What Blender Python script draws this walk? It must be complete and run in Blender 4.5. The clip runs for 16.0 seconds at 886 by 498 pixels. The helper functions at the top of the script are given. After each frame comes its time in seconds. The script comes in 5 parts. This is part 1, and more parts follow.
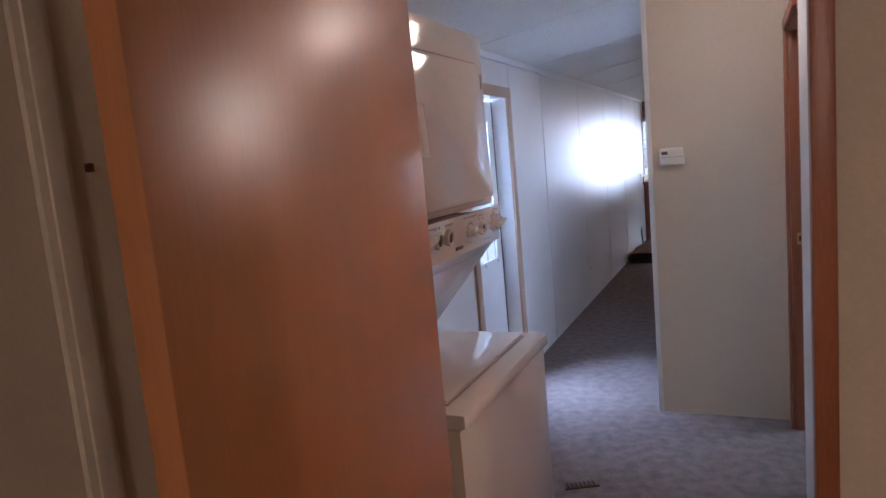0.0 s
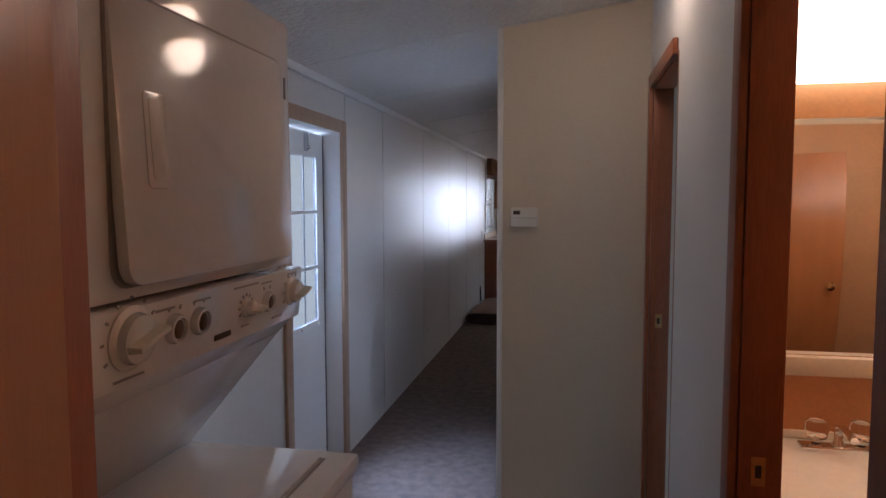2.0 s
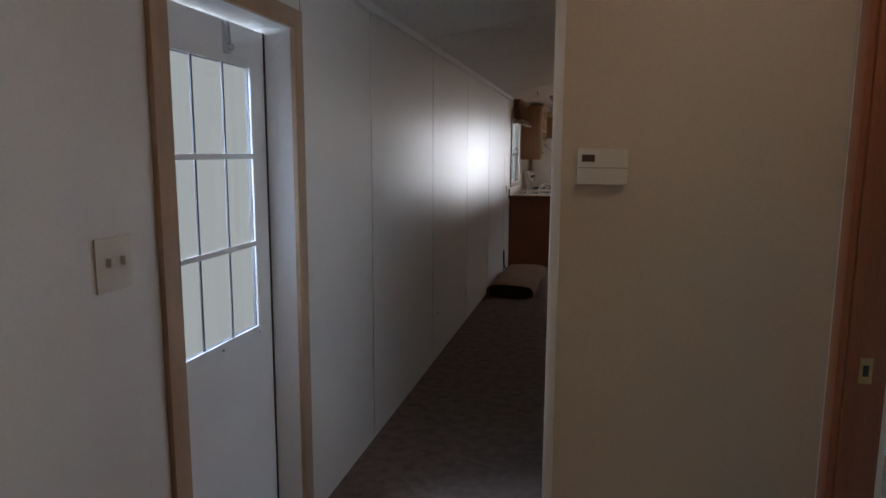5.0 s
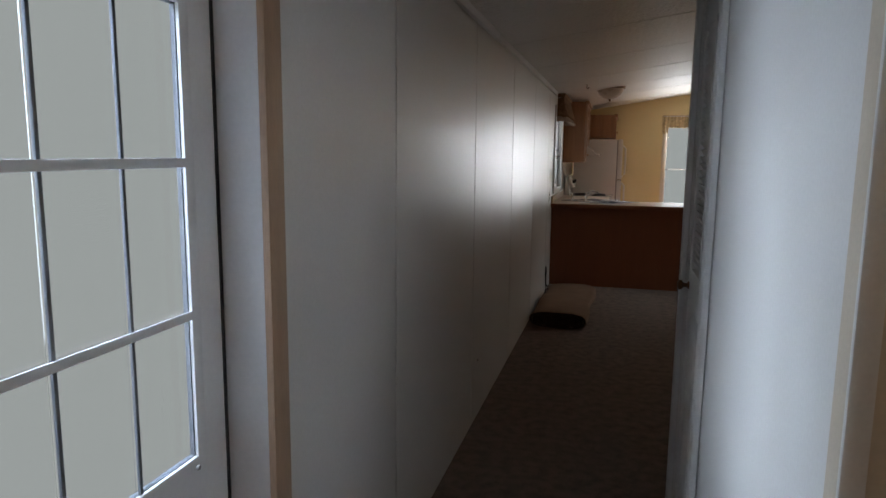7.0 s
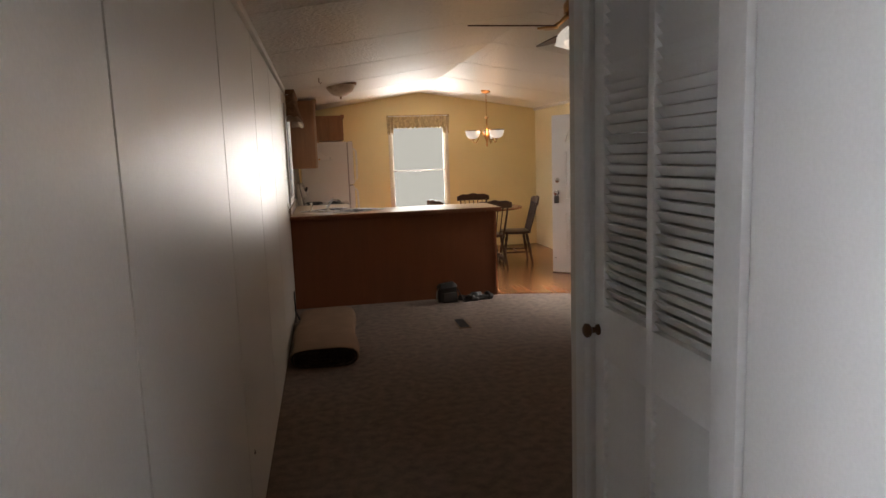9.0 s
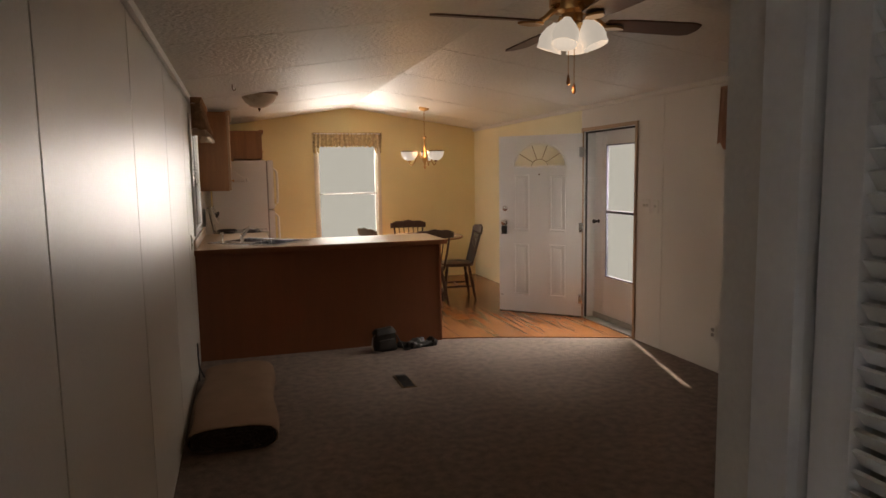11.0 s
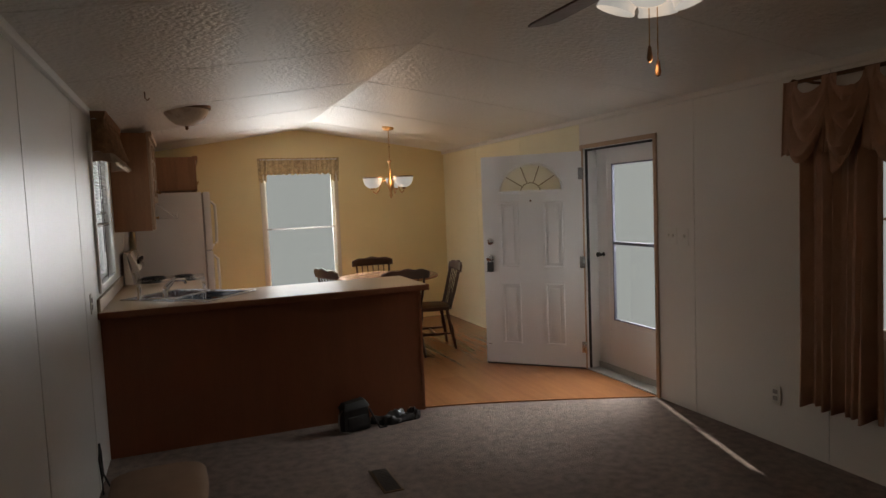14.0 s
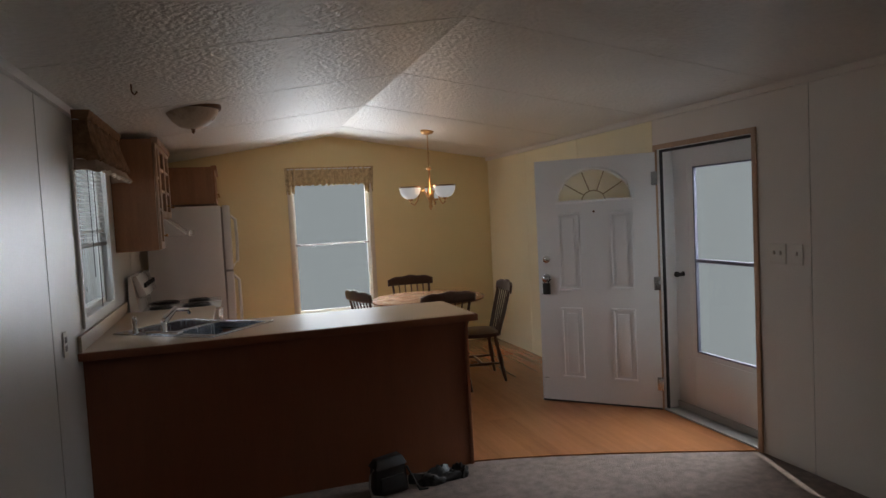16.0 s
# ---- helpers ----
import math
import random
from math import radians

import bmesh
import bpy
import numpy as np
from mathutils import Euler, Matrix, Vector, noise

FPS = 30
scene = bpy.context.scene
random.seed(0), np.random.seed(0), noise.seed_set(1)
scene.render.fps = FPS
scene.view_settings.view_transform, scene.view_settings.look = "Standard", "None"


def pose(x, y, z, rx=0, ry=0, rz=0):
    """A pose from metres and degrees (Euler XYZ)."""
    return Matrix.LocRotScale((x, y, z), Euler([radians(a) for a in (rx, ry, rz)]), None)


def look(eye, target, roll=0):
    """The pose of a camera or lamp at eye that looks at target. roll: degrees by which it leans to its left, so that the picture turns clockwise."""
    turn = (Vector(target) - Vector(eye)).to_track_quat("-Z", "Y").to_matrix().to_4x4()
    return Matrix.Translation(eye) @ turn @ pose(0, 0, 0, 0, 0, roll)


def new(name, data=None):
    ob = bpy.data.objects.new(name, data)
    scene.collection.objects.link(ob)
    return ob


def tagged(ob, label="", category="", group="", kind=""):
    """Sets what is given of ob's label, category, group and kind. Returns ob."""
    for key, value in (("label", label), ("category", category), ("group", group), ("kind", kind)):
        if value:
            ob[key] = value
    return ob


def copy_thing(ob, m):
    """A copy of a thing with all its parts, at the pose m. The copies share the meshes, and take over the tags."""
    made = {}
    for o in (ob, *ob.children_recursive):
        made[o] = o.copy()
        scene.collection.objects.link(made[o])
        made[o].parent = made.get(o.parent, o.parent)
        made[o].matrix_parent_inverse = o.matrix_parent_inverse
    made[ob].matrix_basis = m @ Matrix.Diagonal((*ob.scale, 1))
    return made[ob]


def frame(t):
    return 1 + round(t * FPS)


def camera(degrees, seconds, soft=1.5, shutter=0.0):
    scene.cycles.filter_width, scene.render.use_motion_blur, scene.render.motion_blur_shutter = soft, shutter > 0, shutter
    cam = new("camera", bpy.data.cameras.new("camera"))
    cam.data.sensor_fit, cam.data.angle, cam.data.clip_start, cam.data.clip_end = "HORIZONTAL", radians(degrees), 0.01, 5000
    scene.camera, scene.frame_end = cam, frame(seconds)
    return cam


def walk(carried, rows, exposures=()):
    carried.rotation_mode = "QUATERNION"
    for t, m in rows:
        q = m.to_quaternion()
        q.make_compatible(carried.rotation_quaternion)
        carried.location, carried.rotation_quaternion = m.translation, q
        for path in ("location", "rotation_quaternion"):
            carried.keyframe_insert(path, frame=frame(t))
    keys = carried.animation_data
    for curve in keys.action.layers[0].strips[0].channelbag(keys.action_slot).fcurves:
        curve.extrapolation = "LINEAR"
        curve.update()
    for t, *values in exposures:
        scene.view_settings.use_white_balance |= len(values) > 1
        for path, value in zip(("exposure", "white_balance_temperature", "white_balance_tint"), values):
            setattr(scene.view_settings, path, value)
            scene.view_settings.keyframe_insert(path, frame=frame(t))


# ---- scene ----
cam = camera(67.9, 16.0)
PATH = [
    (0, (1.457, 0.382, 1.538), (0.615, 2.176, 1.274), -5.2),
    (0.5, (1.443, 0.507, 1.53), (0.807, 2.392, 1.32), -1.6),
    (1, (1.396, 0.703, 1.534), (0.861, 2.616, 1.299), -0.9),
    (1.5, (1.329, 0.863, 1.546), (1.004, 2.83, 1.393), -0.9),
    (2, (1.315, 1.057, 1.529), (0.93, 3.014, 1.382), -0.1),
    (2.5, (1.291, 1.251, 1.529), (0.864, 3.195, 1.333), 0.4),
    (3, (1.208, 1.463, 1.519), (0.933, 3.438, 1.368), -0.7),
    (3.5, (1.152, 1.688, 1.505), (0.814, 3.649, 1.302), -1.0),
    (4, (1.139, 1.919, 1.507), (0.693, 3.854, 1.265), 0.8),
    (4.2, (1.138, 2.019, 1.502), (0.716, 3.957, 1.249), 0.9),
    (6.5, (0.825, 3.19, 1.478), (0.315, 5.097, 1.155), -0.4),
    (7, (0.727, 3.426, 1.491), (0.222, 5.34, 1.202), 0.6),
    (7.5, (0.56, 3.65, 1.49), (0.391, 5.622, 1.197), -2.0),
    (8, (0.456, 3.875, 1.477), (0.415, 5.846, 1.14), -1.3),
    (8.5, (0.411, 4.146, 1.48), (0.437, 6.12, 1.159), 0.2),
    (9, (0.331, 4.368, 1.477), (0.681, 6.317, 1.197), -2.0),
    (11.3, (0.377, 5.467, 1.516), (0.985, 7.362, 1.318), -0.3),
    (11.5, (0.371, 5.564, 1.501), (0.993, 7.458, 1.338), 0.8),
    (12, (0.359, 5.777, 1.5), (1.183, 7.591, 1.332), 0.2),
    (12.5, (0.349, 5.927, 1.522), (1.177, 7.732, 1.284), -1.3),
    (13, (0.426, 6.086, 1.529), (1.166, 7.933, 1.33), -1.6),
    (13.5, (0.499, 6.268, 1.53), (1.191, 8.134, 1.333), -0.5),
    (14, (0.541, 6.494, 1.531), (1.26, 8.354, 1.385), -2.3),
    (14.5, (0.571, 6.694, 1.535), (1.245, 8.569, 1.362), -2.5),
    (15, (0.67, 6.894, 1.537), (1.226, 8.813, 1.45), -1.0),
    (15.5, (0.73, 7.07, 1.54), (1.289, 8.986, 1.406), -1.0),
    (16, (0.764, 7.265, 1.543), (1.374, 9.166, 1.435), -2.9),
]
EXPOSURES = [(0.0, 1.4, 5000, 16), (0.5, 0.95, 5050, 17), (1.5, 0.68, 5400, 16), (2.5, 0.28, 5500, 13), (3.0, 0.35, 5700, 12), (4.0, 0.28, 6100, 11), (6.5, -0.15, 6300, 8), (7.0, -0.05, 6400, 8), (7.5, -0.22, 6500, 8), (8.0, 0.1, 6700, 8), (8.5, 0.5, 7200, 12), (9.0, 0.55, 7400, 13), (11.5, 0.25, 7900, 14), (12.0, 0.16, 7700, 13), (13.0, 0.05, 7000, 10), (14.0, -0.08, 6700, 8), (16.0, -0.32, 6100, 8)]
walk(cam, [(t, look(eye, target, roll)) for t, eye, target, roll in PATH], EXPOSURES)

# ---- light ----
world = bpy.data.worlds.new("sky")
scene.world = world
world.use_nodes = True
wn = world.node_tree.nodes
sky = wn.new("ShaderNodeTexSky")
sky.sky_type, sky.sun_disc = "NISHITA", False
SUN_AZ, SUN_EL = math.atan2(0.28, 0.96), radians(41.5)
sky.sun_elevation, sky.sun_rotation = SUN_EL, SUN_AZ
world.node_tree.links.new(sky.outputs[0], wn["Background"].inputs[0])
wn["Background"].inputs[1].default_value = 0.06

sun = new("sun", bpy.data.lights.new("sun", "SUN"))
sun.data.energy, sun.data.angle, sun.data.color = 4.5, radians(0.5), (1, 0.95, 0.87)
toward = Vector((math.sin(SUN_AZ) * math.cos(SUN_EL), math.cos(SUN_AZ) * math.cos(SUN_EL), math.sin(SUN_EL)))
sun.rotation_mode = "QUATERNION"
sun.rotation_quaternion = toward.to_track_quat("Z", "Y")

COOL, WARM, DAY = (0.60, 0.74, 1.0), (1.0, 0.62, 0.34), (0.95, 0.97, 1.0)


def daylight(name, eye, target, w, h, power, color, spread=110):
    """An area lamp standing in for the daylight of an opening, mostly tilted down."""
    d = bpy.data.lights.new(name, "AREA")
    d.shape, d.size, d.size_y, d.energy, d.color, d.spread = "RECTANGLE", w, h, power, color, radians(spread)
    ob = new(name, d)
    ob.matrix_world = look(eye, target)
    return ob


def bulb(name, place, power, color=WARM, radius=0.05):
    d = bpy.data.lights.new(name, "POINT")
    d.energy, d.color, d.shadow_soft_size = power, color, radius
    ob = new(name, d)
    ob.location = place
    return ob


# sky light through the openings; light from the sunlit ground goes up to the ceiling
daylight("daylight_back_door", (-1.2, 4.3, 1.45), (-0.2, 4.77, 1.32), 1.1, 1.1, 11.5, (0.74, 0.84, 1.0), 78)
daylight("daylight_back_door_high", (-0.75, 4.25, 2.75), (0.45, 4.2, 0.3), 0.9, 0.6, 32, COOL, 100)
daylight("daylight_end_window", (1.85, 14.85, 1.75), (1.85, 14.0, 0.45), 0.86, 0.9, 34, DAY, 95)
# two narrow level beams, added for the window's sheen along the west wall
daylight("end_window_sheen", (1.53, 14.84, 1.27), (1.189, 13.84, 1.27), 0.20, 1.50, 0.8, DAY, 19.6)
daylight("end_window_sheen_low", (1.53, 14.835, 1.27), (1.306, 13.835, 1.27), 0.20, 1.50, 0.15, DAY, 8.2)
daylight("daylight_end_window_ground", (1.85, 14.88, 1.1), (1.85, 14.17, 1.81), 0.84, 1.0, 7.5, DAY, 68)
daylight("daylight_kitchen_window", (-0.2, 11.5, 1.6), (0.8, 11.7, 1.35), 0.85, 0.8, 3, DAY, 100)
daylight("daylight_storm_door", (4.25, 10.85, 1.9), (3.5, 10.85, 0.7), 0.8, 1.0, 22, DAY, 95)
# daylight for the blue bedroom, from a window that is never in view
daylight("daylight_bedroom", (3.7, 4.9, 1.5), (2.7, 4.9, 1.0), 0.9, 0.9, 9, (0.78, 0.88, 1.0), 130)
# unseen point lamp beside the vanity light, added to brighten the bathroom
bulb("bath_fill", (2.75, 3.0, 2.05), 12, radius=0.06)
bulb("fan_bulb", (1.87, 8.12, 1.90), 1.7, radius=0.06)
bulb("chandelier_bulb", (2.60, 13.27, 1.83), 3.0, radius=0.06)

# ---- materials ----
def surface(name, color, rough=0.5, metal=0.0, var=0.12, coarse=3.0, fine=90.0, bump=0.05, depth=0.002, spec=0.5, tint=None, stretch=(1, 1, 1), rvar=0.1, coat=0.0):
    """A worn surface: colour varied at two scales, uneven gloss and fine relief."""
    m = bpy.data.materials.new(name)
    m.use_nodes = True
    n, l = m.node_tree.nodes, m.node_tree.links
    p = n["Principled BSDF"]
    co, mp = n.new("ShaderNodeTexCoord"), n.new("ShaderNodeMapping")
    mp.inputs["Scale"].default_value = stretch
    l.new(co.outputs["Object"], mp.inputs["Vector"])
    big, small = n.new("ShaderNodeTexNoise"), n.new("ShaderNodeTexNoise")
    for tex, s, d in ((big, coarse, 4), (small, fine, 3)):
        tex.inputs["Scale"].default_value, tex.inputs["Detail"].default_value = s, d
        l.new(mp.outputs[0], tex.inputs["Vector"])
    avg = n.new("ShaderNodeMath")
    avg.operation = "ADD"
    l.new(big.outputs["Fac"], avg.inputs[0]), l.new(small.outputs["Fac"], avg.inputs[1])
    rng = n.new("ShaderNodeMapRange")
    rng.inputs["From Min"].default_value, rng.inputs["From Max"].default_value = 0.65, 1.35
    l.new(avg.outputs[0], rng.inputs["Value"])
    info, add = n.new("ShaderNodeObjectInfo"), n.new("ShaderNodeMath")
    add.operation = "MULTIPLY_ADD"
    add.inputs[1].default_value = 0.25
    l.new(info.outputs["Random"], add.inputs[0]), l.new(rng.outputs[0], add.inputs[2])
    mix = n.new("ShaderNodeMix")
    mix.data_type = "RGBA"
    dark = [c * (1 - var) for c in color]
    lite = [min(0.95, c * (1 + var)) for c in (tint or color)]
    mix.inputs[6].default_value, mix.inputs[7].default_value = (*dark, 1), (*lite, 1)
    l.new(add.outputs[0], mix.inputs[0]), l.new(mix.outputs[2], p.inputs["Base Color"])
    rr = n.new("ShaderNodeMapRange")
    rr.inputs["To Min"].default_value, rr.inputs["To Max"].default_value = max(0.02, rough - rvar), min(1, rough + rvar)
    l.new(big.outputs["Fac"], rr.inputs["Value"]), l.new(rr.outputs[0], p.inputs["Roughness"])
    p.inputs["Metallic"].default_value, p.inputs["Specular IOR Level"].default_value = metal, spec
    p.inputs["Coat Weight"].default_value = coat
    if bump:
        b = n.new("ShaderNodeBump")
        b.inputs["Strength"].default_value, b.inputs["Distance"].default_value = bump, depth
        l.new(small.outputs["Fac"], b.inputs["Height"]), l.new(b.outputs[0], p.inputs["Normal"])
    return m


def glowing(name, color, power):
    m = bpy.data.materials.new(name)
    m.use_nodes = True
    p = m.node_tree.nodes["Principled BSDF"]
    p.inputs["Base Color"].default_value = (*color, 1)
    p.inputs["Emission Color"].default_value = (*color, 1)
    p.inputs["Emission Strength"].default_value = power
    p.inputs["Roughness"].default_value = 0.4
    return m


def glass_pane(name, tint=(0.96, 0.98, 0.98), rough=0.02):
    m = bpy.data.materials.new(name)
    m.use_nodes = True
    p = m.node_tree.nodes["Principled BSDF"]
    p.inputs["Base Color"].default_value = (*tint, 1)
    p.inputs["Transmission Weight"].default_value, p.inputs["IOR"].default_value, p.inputs["Roughness"].default_value = 1.0, 1.2, rough
    return m


VINYL = surface("white_vinyl_panel", (0.72, 0.71, 0.68), 0.37, spec=0.65, var=0.05, coarse=1.3, fine=140, bump=0.04, rvar=0.06)
VINYL_EAST = surface("pale_vinyl_panel", (0.70, 0.66, 0.60), 0.5, var=0.06, coarse=1.1, fine=130, bump=0.04)
YELLOW = surface("yellow_wall_paint", (0.78, 0.66, 0.36), 0.6, var=0.06, coarse=1.5, fine=160, bump=0.06)
YELLOW_PALE = surface("pale_yellow_panel", (0.80, 0.74, 0.52), 0.5, var=0.06, coarse=1.5, fine=160, bump=0.05)
TAN = surface("beige_wall_paint", (0.62, 0.54, 0.43), 0.6, var=0.06, coarse=1.2, fine=150, bump=0.06)
HALLWHITE = surface("white_wall_paint", (0.72, 0.71, 0.69), 0.5, var=0.05, coarse=1.2, fine=150, bump=0.05)
BLUE = surface("blue_wall_paint", (0.46, 0.58, 0.60), 0.6, var=0.06, coarse=1.5, fine=150, bump=0.05)
CEIL = surface("stippled_ceiling", (0.70, 0.68, 0.64), 0.33, var=0.06, coarse=2.0, fine=36, bump=1.0, depth=0.011, rvar=0.06)
CARPET = surface("grey_brown_carpet", (0.185, 0.143, 0.122), 0.95, var=0.5, coarse=17, fine=170, bump=0.9, depth=0.012, spec=0.1)
LAMINATES = [surface("honey_oak_laminate", c, 0.26, var=0.18, coarse=3.0, fine=30, bump=0.0, stretch=(8, 0.35, 1), rvar=0.01) for c in ((0.222, 0.087, 0.032), (0.23, 0.091, 0.034), (0.215, 0.083, 0.031), (0.226, 0.090, 0.034))]
SEAM = surface("dark_seam", (0.03, 0.028, 0.026), 0.8, var=0.1, bump=0)
OAK = surface("oak_cabinet_wood", (0.34, 0.17, 0.085), 0.45, var=0.22, coarse=4, fine=60, bump=0.06, stretch=(6, 6, 0.5))
OAKDARK = surface("brown_panel_wood", (0.24, 0.080, 0.033), 0.42, var=0.10, coarse=3, fine=50, bump=0.05, stretch=(5, 5, 0.4))
DOORWOOD = surface("brown_veneer_door", (0.36, 0.148, 0.050), 0.29, var=0.08, coarse=2.5, fine=40, bump=0.03, stretch=(8, 8, 0.35), rvar=0.03)
CASING = surface("red_brown_trim_wood", (0.28, 0.095, 0.04), 0.35, var=0.25, coarse=4, fine=60, bump=0.06, stretch=(6, 6, 0.5))
TRIM = surface("tan_trim_wood", (0.42, 0.28, 0.18), 0.42, var=0.16, coarse=4, fine=60, bump=0.05, stretch=(6, 6, 0.5))
CREAM = surface("cream_trim", (0.66, 0.60, 0.50), 0.45, var=0.06, coarse=3, fine=80)
WHITE = surface("white_paint", (0.78, 0.78, 0.77), 0.38, var=0.04, coarse=2.5, fine=90, bump=0.03)
ENAMEL = surface("white_enamel", (0.76, 0.73, 0.70), 0.11, var=0.03, coarse=2, fine=60, bump=0.0, rvar=0.03, coat=0.4)
PLASTIC = surface("ivory_plastic", (0.70, 0.67, 0.60), 0.4, var=0.04, coarse=6, fine=90, bump=0.02)
GREYMARK = surface("grey_print", (0.32, 0.29, 0.27), 0.6, var=0.05, bump=0)
BLACK = surface("black_plastic", (0.015, 0.014, 0.014), 0.5, var=0.3, coarse=8, fine=90)
GASKET = surface("dark_gasket", (0.03, 0.03, 0.032), 0.7, var=0.2, bump=0)
BRASS = surface("antique_brass", (0.50, 0.30, 0.13), 0.3, metal=1.0, var=0.18, coarse=12, fine=120, bump=0.03)
BRONZE = surface("dark_bronze", (0.16, 0.09, 0.05), 0.38, metal=0.9, var=0.2, coarse=12, fine=120, bump=0.03)
STEEL = surface("brushed_steel", (0.60, 0.62, 0.66), 0.25, metal=1.0, var=0.08, coarse=6, fine=120, bump=0.02, stretch=(1, 12, 1))
CHROME = surface("chrome", (0.80, 0.80, 0.82), 0.08, metal=1.0, var=0.03, bump=0, rvar=0.03)
COUNTER = surface("speckled_counter_laminate", (0.46, 0.345, 0.235), 0.3, var=0.06, coarse=1.5, fine=320, bump=0.02, rvar=0.03)
CHAIRWOOD = surface("dark_stained_wood", (0.045, 0.018, 0.009), 0.35, var=0.3, coarse=8, fine=70, bump=0.05, stretch=(5, 5, 0.6))
TABLEWOOD = surface("maple_table_top", (0.30, 0.16, 0.085), 0.25, var=0.14, coarse=5, fine=60, stretch=(1, 6, 1))
BLADE = surface("dark_walnut_blade", (0.07, 0.028, 0.014), 0.4, var=0.3, coarse=6, fine=60, stretch=(1, 8, 1))
KVAL = surface("brown_print_cloth", (0.26, 0.15, 0.085), 0.9, var=0.45, coarse=22, fine=240, bump=0.2, spec=0.15)
DRAPE = surface("tan_drape_cloth", (0.46, 0.285, 0.20), 0.9, var=0.2, coarse=5, fine=260, bump=0.25, spec=0.15)
FLORAL = surface("tan_print_cloth", (0.30, 0.22, 0.13), 0.9, var=0.45, coarse=26, fine=260, bump=0.2, tint=(0.48, 0.38, 0.22), spec=0.15)
FROST = surface("frosted_alabaster_glass", (0.48, 0.37, 0.27), 0.3, var=0.12, coarse=14, fine=60, bump=0.02)
LAMPGLASS = glowing("lit_frosted_glass", (1.0, 0.97, 0.92), 0.33)
LAMPGLASS.node_tree.nodes["Principled BSDF"].inputs["Base Color"].default_value = (0.4, 0.38, 0.36, 1)
OUTSIDE = glowing("bright_overcast_distance", (0.95, 0.98, 0.96), 0.37)
OUTSIDE.node_tree.nodes["Principled BSDF"].inputs["Base Color"].default_value = (0, 0, 0, 1)
OUTSIDE.node_tree.nodes["Principled BSDF"].inputs["Specular IOR Level"].default_value = 0
LAMPBRIGHT = glowing("bright_lamp_glass", (1.0, 0.72, 0.48), 8)
# for the added lamp that lights the bedroom
BEDFILL = glowing("bedroom_fill_glass", (1.0, 0.68, 0.42), 33)
LAMPVANITY = glowing("lit_vanity_diffuser", (1.0, 0.86, 0.66), 3.5)
GLASS = glass_pane("window_glass")
PAD = surface("tan_carpet_remnant", (0.27, 0.18, 0.125), 0.95, var=0.14, coarse=6, fine=200, bump=0.5, depth=0.006, spec=0.1)
PADEND = surface("dark_rolled_backing", (0.05, 0.035, 0.028), 0.95, var=0.5, coarse=24, fine=120, bump=0.6, depth=0.01, spec=0.1)
MIRROR = surface("mirror_glass", (0.86, 0.87, 0.86), 0.03, metal=1.0, var=0.02, bump=0, rvar=0.01)
CRYSTAL = glass_pane("clear_acrylic", (0.95, 0.95, 0.95), 0.08)
PORCELAIN = surface("cultured_marble", (0.80, 0.76, 0.68), 0.15, var=0.05, coarse=6, fine=40, bump=0.0)

